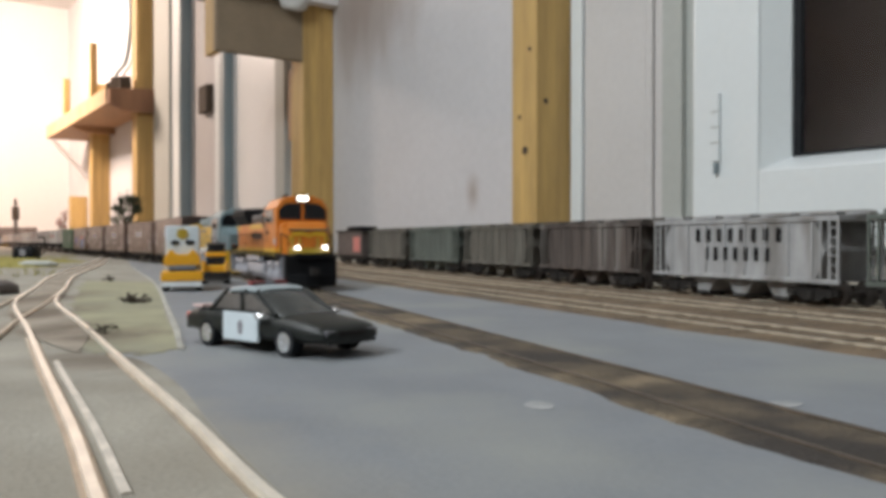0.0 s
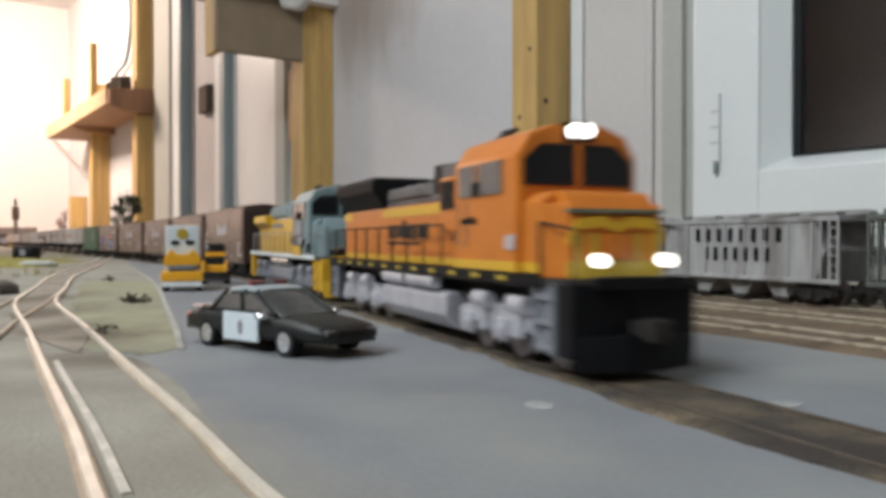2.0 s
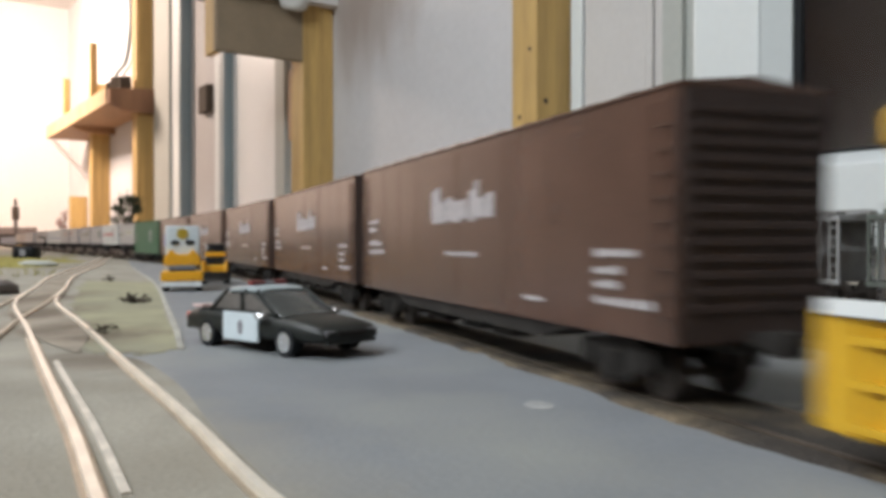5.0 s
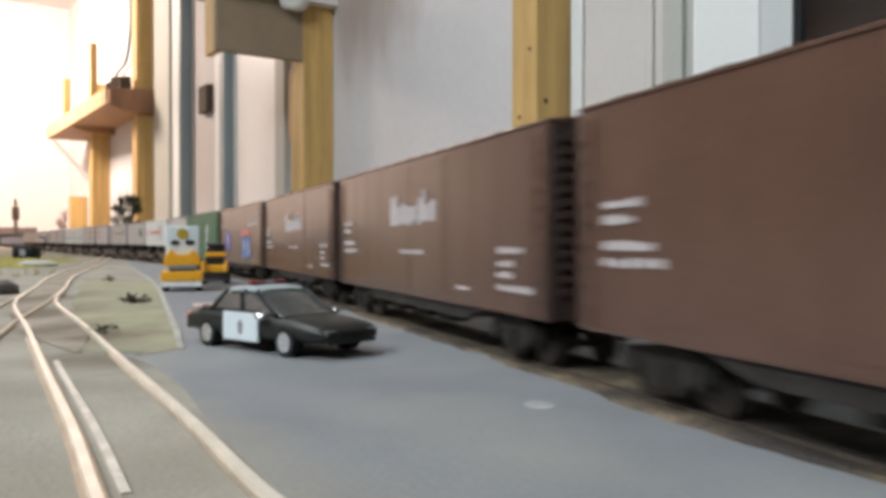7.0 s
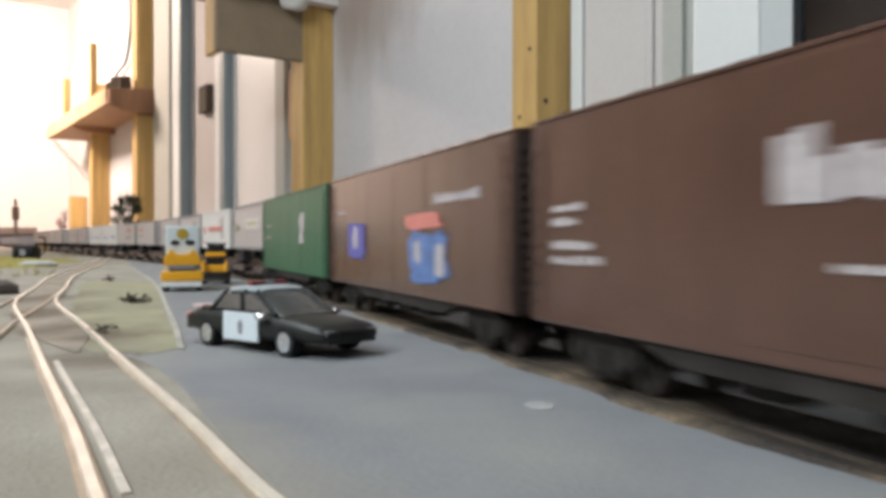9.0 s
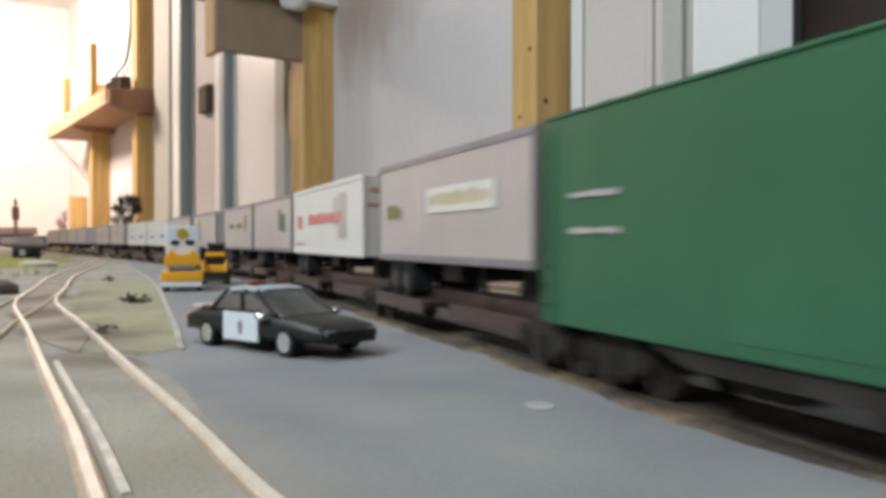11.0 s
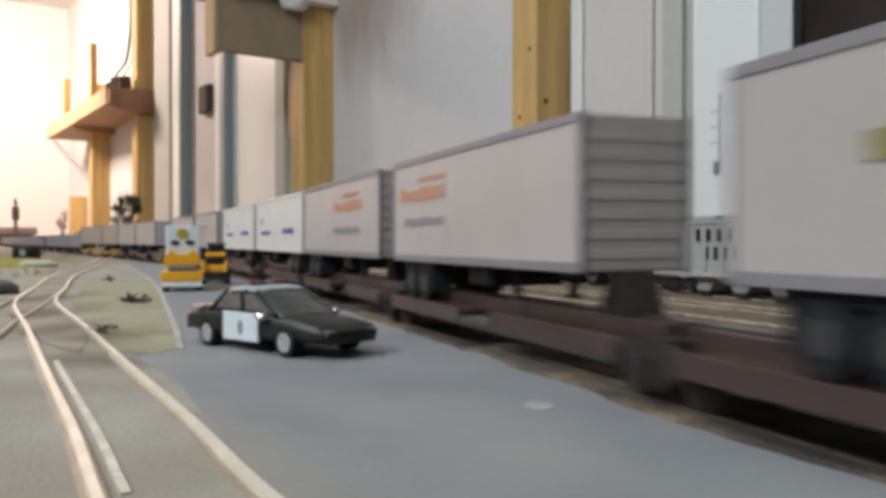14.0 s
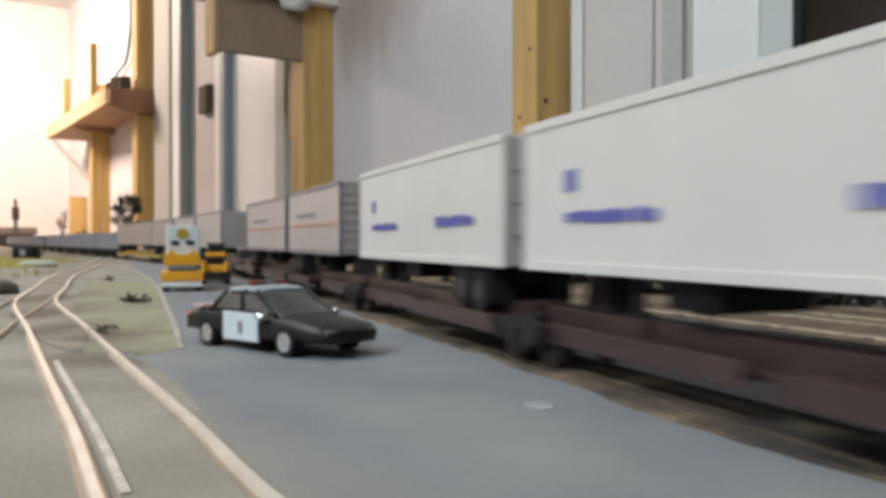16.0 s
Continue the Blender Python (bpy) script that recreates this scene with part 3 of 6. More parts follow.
sheet("road", [tuple(p) for p in KERB + VERGE + [Vector((0.35, -0.5))] + far_edge], -0.004, 0.00006, M["road"],
      "flat grey painted road board with faint pale patches", "road")
bm = bmesh.new()
ribbon(bm, KERB[8:], 0.0009, -0.002, 0.0006)
setting("road_line", bm, M["line"], "worn white road edge line", "road line")

bm = bmesh.new()
ragged = []
for i, s in enumerate(np.arange(-1.4, 5.0, 0.005)):
    ragged.append((s, 0.0150 + 0.005 * noise.noise(Vector((s * 22, 1, 0))) + 0.003 * noise.noise(Vector((s * 90, 4, 0))), 0.0085 + 0.004 * noise.noise(Vector((s * 22, 7, 0))) + 0.002 * noise.noise(Vector((s * 90, 9, 0)))))
rows = []
for s, a, b in ragged:
    rows.append([bm.verts.new((*on_line(s, o)[:2], z)) for o, z in ((-a, -0.001), (-a * 0.85, 0.0006), (b * 0.85, 0.0006), (b, -0.001))])
for r, q in zip(rows, rows[1:]):
    for k in range(3):
        bm.faces.new((r[k], r[k + 1], q[k + 1], q[k]))
setting("ballast_main", bm, M["ballast_d"], "brown ballast strip of the main line", "ballast")

# rails
def rails(name, line, label, material, top=RT, gauge=0.0165, head=0.0006):
    track = thing(name, label, "railway track", kind="structure")
    for side in (-1, 1):
        bm = bmesh.new()
        ribbon(bm, line, head, -0.0015, top, side * (gauge / 2 + 0.0004))
        ribbon(bm, line, 0.0010, -0.0015, -0.0004, side * (gauge / 2 + 0.0004))
        part("rail", bm, material, track)
    return track


main_far = [Vector(on_line(s)[:2]) for s in np.arange(-1.4, 7.0, 0.04)]
main_track = rails("track_main", main_far, "main line track of grimy rails in brown ballast", M["rail_dark"], 0.0009, gauge=0.0148)


def ties(track, line, spacing, limit, z=0.0, material=M["tie"]):
    """Wooden ties under a track, every so many metres along its line."""
    me = bmesh.new()
    box(me, -0.0012, 0.0012, -0.0150, 0.0150, -0.003, 0.0, 0.0)
    me = mesh_of(me, "tie", material)
    run, count = 0.0, 0
    for a, b in zip(line, line[1:]):
        d = b - a
        run += d.length
        if run >= spacing and count < limit:
            run -= spacing
            count += 1
            ob = new("tie", me)
            ob.parent = track
            ob.matrix_basis = Matrix.Translation((b.x, b.y, z + random.uniform(-0.0002, 0.0002))) @ Matrix.Rotation(math.atan2(d.y, d.x) + random.uniform(-0.04, 0.04), 4, "Z")


YARD = math.atan(0.434)
YU, YN = Vector((-math.sin(YARD), math.cos(YARD))), Vector((math.cos(YARD), math.sin(YARD)))


def yard(s, d):
    p = YN * d + YU * s
    return p


bm = bmesh.new()
rows = []
for s in np.arange(-0.8, 2.6, 0.02):
    a = 0.183 + 0.004 * noise.noise(Vector((s * 25, 3, 0)))
    rows.append([bm.verts.new((*yard(s, d), z)) for d, z in ((a - 0.006, -0.001), (a, 0.0005), (0.335, 0.0005), (0.345, -0.001))])
for r, q in zip(rows, rows[1:]):
    for k in range(3):
        bm.faces.new((r[k], r[k + 1], q[k + 1], q[k]))
setting("ballast_yard", bm, M["ballast"], "brown ballast under the yard tracks", "ballast")
for d in (0.205, 0.256, 0.307):
    ln = [yard(s, d) for s in np.arange(-0.6, 2.5, 0.004)]
    tr = rails("track_yard", [yard(s, d) for s in np.arange(-0.6, 2.5, 0.05)], "yard track with pale rails in brown ballast", M["rail_pale"])
    ties(tr, ln, 0.0082, 130, 0.00065)

SIDING = smooth_line([(0.045, -0.06), (-0.006, 0.05), (-0.0305, 0.0944), (-0.050, 0.131), (-0.083, 0.190), (-0.130, 0.275), (-0.193, 0.388),
                      (-0.242, 0.505), (-0.322, 0.70), (-0.487, 1.164), (-0.80, 1.95), (-1.25, 2.9)], 12)
siding = rails("track_siding", SIDING, "curved siding track with bright worn rail heads", M["rail"], head=0.00066)
for side in (-1, 1):
    bm = bmesh.new()
    ribbon(bm, SIDING, 0.0015, -0.0015, 0.0001, side * 0.00865)
    part("rail_foot", bm, M["rail_rust"], siding, "brown rail foot")
bm = bmesh.new()
BED = [p for p in SIDING if 0.215 < p.y < 1.6]
left, right = [], []
for i, p in enumerate(BED):
    d = (BED[min(i + 1, len(BED) - 1)] - BED[max(i - 1, 0)]).normalized()
    n = Vector((d.y, -d.x))
    left.append(p - n * (min(1, i / 7) * (0.0115 + 0.004 * noise.noise(Vector((i * 0.61, 3, 0))))))
    right.append(p + n * (min(1, (i + 1) / 9) * (0.0110 + 0.004 * noise.noise(Vector((i * 0.57, 9, 0))))))
rows = [[bm.verts.new((q.x, q.y, 0.00034)) for q in (a, a * 0.5 + b * 0.5, b)] for a, b in zip(left, right)]
for r, s in zip(rows, rows[1:]):
    for k in range(2):
        bm.faces.new((r[k], r[k + 1], s[k + 1], s[k]))
setting("track_bed", bm, M["bed"], "dirty brown bed between the siding rails", "track bed")
SPUR = smooth_line([(-0.072, 0.06), (-0.113, 0.17), (-0.147, 0.255), (-0.166, 0.303), (-0.1868, 0.362), (-0.2115, 0.426), (-0.242, 0.505)], 12)
spur = rails("track_spur", SPUR, "spur track leaving the siding at a turnout", M["rail_rust"], 0.00105)
bm = bmesh.new()
GUARD = [p for p in SIDING if 0.097 < p.y < 0.205]
ribbon(bm, GUARD, 0.0006, -0.001, 0.0004, -0.0053)
part("guard_rail", bm, M["rail_worn"], siding, "short pale check rail")
for i, (x, y, rx, ry) in enumerate(((-0.60, 1.13, 0.11, 0.10), (-0.50, 0.93, 0.07, 0.05), (-0.75, 1.30, 0.12, 0.12))):
    bm = bmesh.new()
    bmesh.ops.create_grid(bm, x_segments=24, y_segments=24, size=1)
    for v in bm.verts:
        r = math.hypot(v.co.x, v.co.y)
        v.co = Vector((v.co.x * rx, v.co.y * ry, 0.006 * max(0, 1 - r ** 2) - 0.001 + 0.0015 * noise.noise(v.co * 9)))
    g = part("grass_patch", bm, M["grass"])
    g.matrix_basis = pose(x, y, 0)
    tagged(g, "dry yellow-green grass scatter on the layout", "grass", kind="stuff")

rnd = random.Random(11)
verts, faces = [], []
for _ in range(1500):
    y = rnd.uniform(0.55, 1.55)
    x = -0.30 - 0.42 * (y - 0.70) - rnd.uniform(0.03, 0.42)
    if noise.noise(Vector((x * 9, y * 9, 0))) < 0.02:
        continue
    hgt, a = rnd.uniform(0.002, 0.0065), rnd.uniform(0, 6.28)
    lean = Vector((rnd.uniform(-1, 1), rnd.uniform(-1, 1), 0)) * hgt * 0.5
    w = Vector((math.cos(a), math.sin(a), 0)) * 0.0011
    k = len(verts)
    c = Vector((x, y, -0.0005))
    verts += [c - w, c + w, c + lean + Vector((0, 0, hgt))]
    faces.append((k, k + 1, k + 2))
me = bpy.data.meshes.new("grass_blades")
me.from_pydata([tuple(v) for v in verts], [], faces)
me.materials.append(M["grass"])
tagged(new("grass_blades", me), "short dry yellow grass scattered beside the siding", "grass", kind="stuff")

VERGE_EDGE = smooth_line([(-0.206, 0.582), (-0.150, 0.435), (-0.109, 0.3214), (-0.0735, 0.226), (-0.086, 0.214), (-0.100, 0.226), (-0.114, 0.268), (-0.150, 0.335), (-0.176, 0.39), (-0.224, 0.505), (-0.262, 0.60)], 14)
for k, p in enumerate(VERGE_EDGE):
    if k > 40:
        p += Vector((noise.noise(Vector((k * 0.35, 1, 0))), noise.noise(Vector((k * 0.35, 5, 0))))) * 0.0055
sheet("verge", [tuple(p) for p in VERGE_EDGE],
      -0.002, 0.0002, M["verge"], "greenish khaki verge between siding and road", "verge")
DIRT = ((-0.103, 0.256, 0.018, 0.026), (-0.128, 0.272, 0.016, 0.035), (-0.163, 0.335, 0.020, 0.050), (-0.205, 0.430, 0.020, 0.060), (-0.085, 0.205, 0.014, 0.016))
for key in ("verge", "bed"):
    patch_over(M[key], DIRT, (0.135, 0.102, 0.072), False, 70)
patch_over(M["earth"], [((Vector((x, y, 0)) - WALL_AT).dot(WALL_U), (Vector((x, y, 0)) - WALL_AT).dot(WALL_N), 0.024, 0.020) for x, y, a, c in DIRT],
            (0.135, 0.102, 0.072), False, 70)


# ---- rolling stock: x forward, near side is -y, z from the rail top ----
MOVING = []                     # (thing, metres along the line at the start)
WHEELS = []                     # wheelsets that turn
WHEEL_ME = {}


def wheelset(parent, x, r=0.0052, lit=False):
    key = (r, lit)
    if key not in WHEEL_ME:
        bm = bmesh.new()
        cyl(bm, (0, 0, 0), 0.0011, 0.024, "y", 8)
        for side in (-1, 1):
            cyl(bm, (0, side * 0.0088, 0), r, 0.0018, "y", 20)
            cyl(bm, (0, side * 0.0076, 0), r + 0.0006, 0.0006, "y", 20)
            cyl(bm, (0, side * 0.0100, 0), r * 0.45, 0.0010, "y", 12)
            for a in range(4):
                cyl(bm, (r * 0.68 * math.cos(a * 1.571), side * 0.0097, r * 0.68 * math.sin(a * 1.571)), r * 0.13, 0.0004, "y", 6)
        WHEEL_ME[key] = mesh_of(bm, "wheelset", M["wheel_lit" if lit else "wheel"], True)
    ob = new("wheelset", WHEEL_ME[key])
    ob.parent = parent
    ob.location = (x, 0, r)
    WHEELS.append((ob, x, r))
    return ob


TRUCK_ME = {}


def truck(parent, x, key="dark", base=0.0205, r=0.0052):
    """A two-axle truck: side frames with journals, springs and bolster."""
    b = base / 2
    if key not in TRUCK_ME:
        bm = bmesh.new()
        prism(bm, [(-b - 0.0035, 0.0042), (-b - 0.0035, 0.0072), (-b * 0.4, 0.0082), (b * 0.4, 0.0082), (b + 0.0035, 0.0072),
                   (b + 0.0035, 0.0042), (b * 0.75, 0.0042), (b * 0.35, 0.0018), (-b * 0.35, 0.0018), (-b * 0.75, 0.0042)],
              -0.0010, 0.0010, "y")
        side_frame = mesh_of(bm, "side_frame", M[key], True)
        bm = bmesh.new()
        cyl(bm, (0, 0, r), 0.0017, 0.0016, "y", 10)
        journal = mesh_of(bm, "journal", M[key], True)
        bm = bmesh.new()
        cyl(bm, (0, 0, 0.0045), 0.0019, 0.0034, "z", 10)
        spring = mesh_of(bm, "spring", M[key], True)
        bm = bmesh.new()
        box(bm, -0.0035, 0.0035, -0.012, 0.012, 0.0048, 0.0085)
        TRUCK_ME[key] = (side_frame, journal, spring, mesh_of(bm, "bolster", M[key]))
    side_frame, journal, spring, bolster = TRUCK_ME[key]
    laid = [(bolster, x, 0.0)]
    for side in (-1, 1):
        laid += [(side_frame, x, side * 0.0128), (spring, x, side * 0.0142), (journal, x - b, side * 0.0142), (journal, x + b, side * 0.0142)]
    for me, px, py in laid:
        ob = new(me.name.split(".")[0], me)
        ob.parent = parent
        ob.location = (px, py, 0)
    for k in (-1, 1):
        wheelset(parent, x + k * base / 2, r)
    return ob


def truck_static(parent, x):
    ob = truck(parent, x)
    for _ in range(2):
        WHEELS.pop()
    return ob


def coupler(parent, x, direction):
    bm = bmesh.new()
    box(bm, min(x, x + direction * 0.009), max(x, x + direction * 0.009), -0.0016, 0.0016, 0.0085, 0.0112, 0.0004)
    box(bm, x + direction * 0.009 - 0.0022, x + direction * 0.009 + 0.0022, -0.0030, 0.0026, 0.0078, 0.0120, 0.0006)
    return part("coupler", bm, M["dark"], parent)


def mark(parent, name, material, x0, x1, z0, z1, y=-0.0181, side=-1):
    """A flat painted mark, a hair proud of the near side."""
    bm = bmesh.new()
    box(bm, x0, x1, y - 0.00012, y + 0.0002, z0, z1)
    return part(name, bm, material, parent, smooth=False)


def rough_marks(parent, name, material, x0, x1, z0, z1, n, seed, y=-0.0181, slope=0.0):
    """A row of upright bars that stand for lettering which is only a smear."""
    rnd = random.Random(seed)
    step = (x1 - x0) / n
    out = []
    for i in range(n):
        a = x0 + i * step + step * 0.08
        b = a + step * rnd.choice((0.70, 0.80, 0.88))
        h0 = z0 + (z1 - z0) * rnd.choice((0.0, 0.06, 0.12)) + slope * i
        h1 = z1 - (z1 - z0) * rnd.choice((0.0, 0.08, 0.22)) + slope * i
        out.append((a, b, y - 0.00012, y + 0.0002, h0, h1))
    pieces(name, out, material, parent)


def locomotive(name, label, s_front, scheme):
    loco = thing(name, label, "locomotive", "train locomotives")
    bn = scheme == "orange"
    hood = M["orange" if bn else "yellow"]
    capc = M["orange" if bn else "teal"]
    roofc = M["roof_grime" if bn else "teal"]
    under = M["silver" if bn else "grey"]
    # frame and deck
    bm = bmesh.new()
    box(bm, -0.124, 0.1125, -0.0175, 0.0175, 0.0176, 0.0193, 0.0004)
    box(bm, -0.122, 0.108, -0.008, 0.008, 0.0110, 0.0177)
    part("deck", bm, M["dark"], loco)
    bm = bmesh.new()
    for side in (-1, 1):
        box(bm, -0.124, 0.100, side * 0.0178 - 0.0003, side * 0.0178 + 0.0003, 0.0170 if bn else 0.0180, 0.0203, 0.0)
    part("walkway_edge", bm, M["black" if bn else "white"], loco, "black deck edge" if bn else "white deck edge")
    if bn:
        for side in (-1, 1):
            pieces("edge_dash", [(-0.104 + 0.018 * k, -0.0985 + 0.018 * k, side * 0.0182 - 0.0002, side * 0.0182 + 0.0002, 0.0180, 0.0193) for k in range(11)], M["olive"], loco)
    # long hood
    if bn:
        bm = bmesh.new()
        box(bm, -0.116, 0.0445, -0.0118, 0.0118, 0.0193, 0.0420, 0.0012)
        part("long_hood", bm, hood, loco)
        bm = bmesh.new()
        box(bm, -0.052, 0.044, -0.0121, 0.0121, 0.0378, 0.0412)
        part("hood_stripe", bm, M["yellow"], loco, "yellow stripe along the hood top")
        boxpart("hood_stripe", (-0.1164, -0.1010, -0.0121, 0.0121, 0.0378, 0.0412), M["yellow"], loco, "short yellow stripe at the hood's rear")
        bm = bmesh.new()
        for side in (-1, 1):
            box(bm, -0.115, 0.044, side * 0.01205 - 0.0002, side * 0.01205 + 0.0002, 0.0203, 0.0226)
        part("hood_stripe", bm, M["yellow"], loco, "yellow stripe along the hood base")
        pieces("cab_stripe", [(0.0446, 0.0880, *sorted((side * 0.0179, side * 0.0183)), 0.0204, 0.0230) for side in (-1, 1)], M["yellow"], loco)
        pieces("nose_side_stripe", [(0.0880, 0.0985, *sorted((side * 0.0164, side * 0.0168)), 0.0204, 0.0230) for side in (-1, 1)], M["yellow"], loco)
        pieces("cab_door_line", [(x, x + 0.0007, *sorted((side * 0.0179, side * 0.0182)), 0.0268, 0.0400) for x in (0.0470, 0.0535) for side in (-1, 1)], M["roof_grime"], loco)
    else:
        bm = bmesh.new()
        prism(bm, [(-0.116, 0.0193), (0.0440, 0.0193), (0.0400, 0.0262), (0.002, 0.0262), (0.033, 0.0430), (-0.116, 0.0430)], -0.0118, 0.0118, "y", 0.0008)
        part("long_hood", bm, hood, loco)
        bm = bmesh.new()
        prism(bm, [(0.0441, 0.0193), (0.0446, 0.0193), (0.0446, 0.0430), (0.0333, 0.0430), (0.0025, 0.0264), (0.0402, 0.0264)], -0.0117, 0.0117, "y", 0.0006)
        part("hood_front", bm, M["brownish"], loco, "dark grey forward hood section")
    bm = bmesh.new()
    box(bm, -0.1155, 0.0450, -0.0105, 0.0105, 0.0418, 0.0446, 0.0010)
    part("hood_roof", bm, roofc if bn else M["flag"], loco)
    # hood doors, thin raised leaves
    for i in range(15):
        x = -0.112 + i * 0.0098
        if bn or x < -0.02:
            pieces("hood_door", [(x, x + 0.0086, side * 0.0120 - 0.00025, side * 0.0120 + 0.00025, 0.0240, 0.0365) for side in (-1, 1)], hood, loco)
    # flared radiators at the rear
    bm = bmesh.new()
    x0, x1 = (-0.114, -0.050) if bn else (-0.114, -0.062)
    q = -0.0028 if bn else 0.0045
    prism(bm, [(-0.0112, 0.0415 - max(q, 0)), (-0.0168, 0.0462 - q), (-0.0168, 0.0505 - q), (-0.0150, 0.0515 - q), (0.0150, 0.0515 - q), (0.0168, 0.0505 - q), (0.0168, 0.0462 - q), (0.0112, 0.0415 - max(q, 0))],
          x0, x1, "x", 0.0005)
    rad = part("radiator", bm, M["black" if bn else "yellow"], loco, "black flared radiator" if bn else "yellow flared radiator")
    for k in range(3):
        bm = bmesh.new()
        cyl(bm, (x0 + 0.010 + k * 0.017, 0, 0.0520 - q), 0.0070, 0.0022, "z", 18)
        part("fan", bm, roofc, rad)
    if bn:
        boxpart("radiator_top", (x0 + 0.001, x1 - 0.001, -0.0160, 0.0160, 0.0514 - q, 0.0521 - q), roofc, rad, bevel=0.0003)
    # roof gear: dynamic brake hatch, exhaust, air filter box
    bm = bmesh.new()
    top = 0.0492 if bn else 0.0530
    rise = [(-0.0480, 0.0446), (-0.0460, top), (-0.0060, top), (0.0040, 0.0446)] if bn else [(-0.0740, 0.0446), (-0.0700, 0.0505), (-0.0620, top), (-0.0220, top), (-0.0120, 0.0505), (-0.0080, 0.0446)]
    prism(bm, rise, -0.0115, 0.0115, "y", 0.0012)
    hatch = part("brake_hatch", bm, roofc, loco)
    for k in range(3):
        bm = bmesh.new()
        cyl(bm, ((-0.038 if bn else -0.055) + k * 0.013, 0, top + 0.0007), 0.0058, 0.0018, "z", 18)
        part("hatch_fan", bm, roofc, hatch)
    bm = bmesh.new()
    box(bm, 0.0110 if bn else 0.0020, 0.0235 if bn else 0.0210, -0.0125, 0.0125, 0.0446, 0.0545, 0.0012)
    part("exhaust_box", bm, M["black" if bn else "teal"], loco)
    bm = bmesh.new()
    cyl(bm, (0.006 if bn else -0.003, 0, 0.0475), 0.004, 0.006, "z", 14)
    part("exhaust_stack", bm, roofc, loco)
    if bn:
        bm = bmesh.new()
        box(bm, 0.0250, 0.0430, -0.0150, 0.0150, 0.0480, 0.0535, 0.0010)
        part("filter_box", bm, roofc, loco, "grimy grey filter box")
    bm = bmesh.new()
    box(bm, 0.026 if bn else 0.034, 0.0415, -0.0160, 0.0160, 0.0310, 0.0490, 0.0012)
    part("inverter_cabinet", bm, M["orange"] if bn else M["brownish"], loco)
    pieces("intake_grille", [(0.0285 if bn else 0.0355, 0.0395, side * 0.0162 - 0.0002, side * 0.0162 + 0.0002, 0.0385, 0.0475) for side in (-1, 1)], M["black" if bn else "roof_grime"], loco)
    # cab
    bm = bmesh.new()
    prism(bm, [(-0.0180, 0.0193), (-0.0180, 0.0508), (-0.0144, 0.0566), (-0.0078, 0.0591), (0.0078, 0.0591), (0.0144, 0.0566), (0.0180, 0.0508), (0.0180, 0.0193)],
          0.0445, 0.0880, "x", 0.0012)
    cab = part("cab", bm, capc, loco)
    # orange cab's panes: reflected light is put into their grey colour
    for side in (-1, 1):
        pieces("side_window", [(a, b, side * 0.0180 - 0.0005, side * 0.0180 + 0.0005, 0.0412, 0.0502) for a, b in ((0.0490, 0.0610), (0.0635, 0.0790))], M["side_glass" if bn else "winglass"], cab)
    for side in (-1, 1):
        bm = bmesh.new()
        prism(bm, [(side * 0.0012, 0.0430), (side * 0.0012, 0.0540), (side * 0.0112, 0.0538), (side * 0.0162, 0.0495), (side * 0.0162, 0.0430)], 0.0872, 0.0884, "x")
        part("windscreen", bm, M["winglass"], cab)
    bm = bmesh.new()
    box(bm, 0.0805, 0.0888, -0.0046, 0.0046, 0.0546, 0.0599, 0.0008)
    part("number_board", bm, M["black" if bn else "teal"], cab)
    for k in (-1, 1):
        bm = bmesh.new()
        cyl(bm, (0.0893, k * 0.0019, 0.0574), 0.0018, 0.0016, "x", 14)
        part("headlight", bm, M["lamp"] if bn else M["chrome"], cab, "glowing headlight" if bn else "unlit headlight")
    bm = bmesh.new()
    for k in range(3):
        rod(bm, (0.050 + 0.002 * k, -0.006, 0.0592 + 0.0009 * k), (0.060, -0.006 + 0.001 * k, 0.0598 + 0.0008 * k), 0.0006)
    rod(bm, (0.062, 0.006, 0.058), (0.062, 0.006, 0.0628), 0.0005)
    part("horn", bm, M["dark"], cab)
    pieces("mirror", [(0.0625, 0.0640, side * 0.0190 - 0.0012, side * 0.0190 + 0.0012, 0.0410, 0.0450) for side in (-1, 1)], M["dark"], cab, 0.0003)
    # nose, in two bands
    bm = bmesh.new()
    prism(bm, [(-0.0165, 0.0193), (-0.0165, 0.0385), (-0.0125, 0.0410), (0.0125, 0.0410), (0.0165, 0.0385), (0.0165, 0.0193)], 0.0878, 0.0985, "x", 0.0010)
    nose = part("nose", bm, capc, loco)
    bm = bmesh.new()
    prism(bm, [(0.0984, 0.0193), (0.1068, 0.0193), (0.1060, 0.0345), (0.1015, 0.0405), (0.0984, 0.0410)], -0.0128, 0.0128, "y", 0.0012)
    part("nose_front", bm, capc, nose)
    for side in (-1, 1):
        bm = bmesh.new()
        prism(bm, [(0.0983, side * 0.0127), (0.1062, side * 0.0127), (0.0983, side * 0.0165)], 0.0193, 0.0375, "z", 0.0004)
        part("nose_cheek", bm, capc, nose)
    if bn:
        bm = bmesh.new()
        prism(bm, [(0.0995, 0.0193), (0.1073, 0.0193), (0.1071, 0.0236), (0.0995, 0.0236)], -0.0131, 0.0131, "y", 0.0004)
        part("nose_band", bm, M["olive"], nose, "yellow lower nose band")
        bm = bmesh.new()
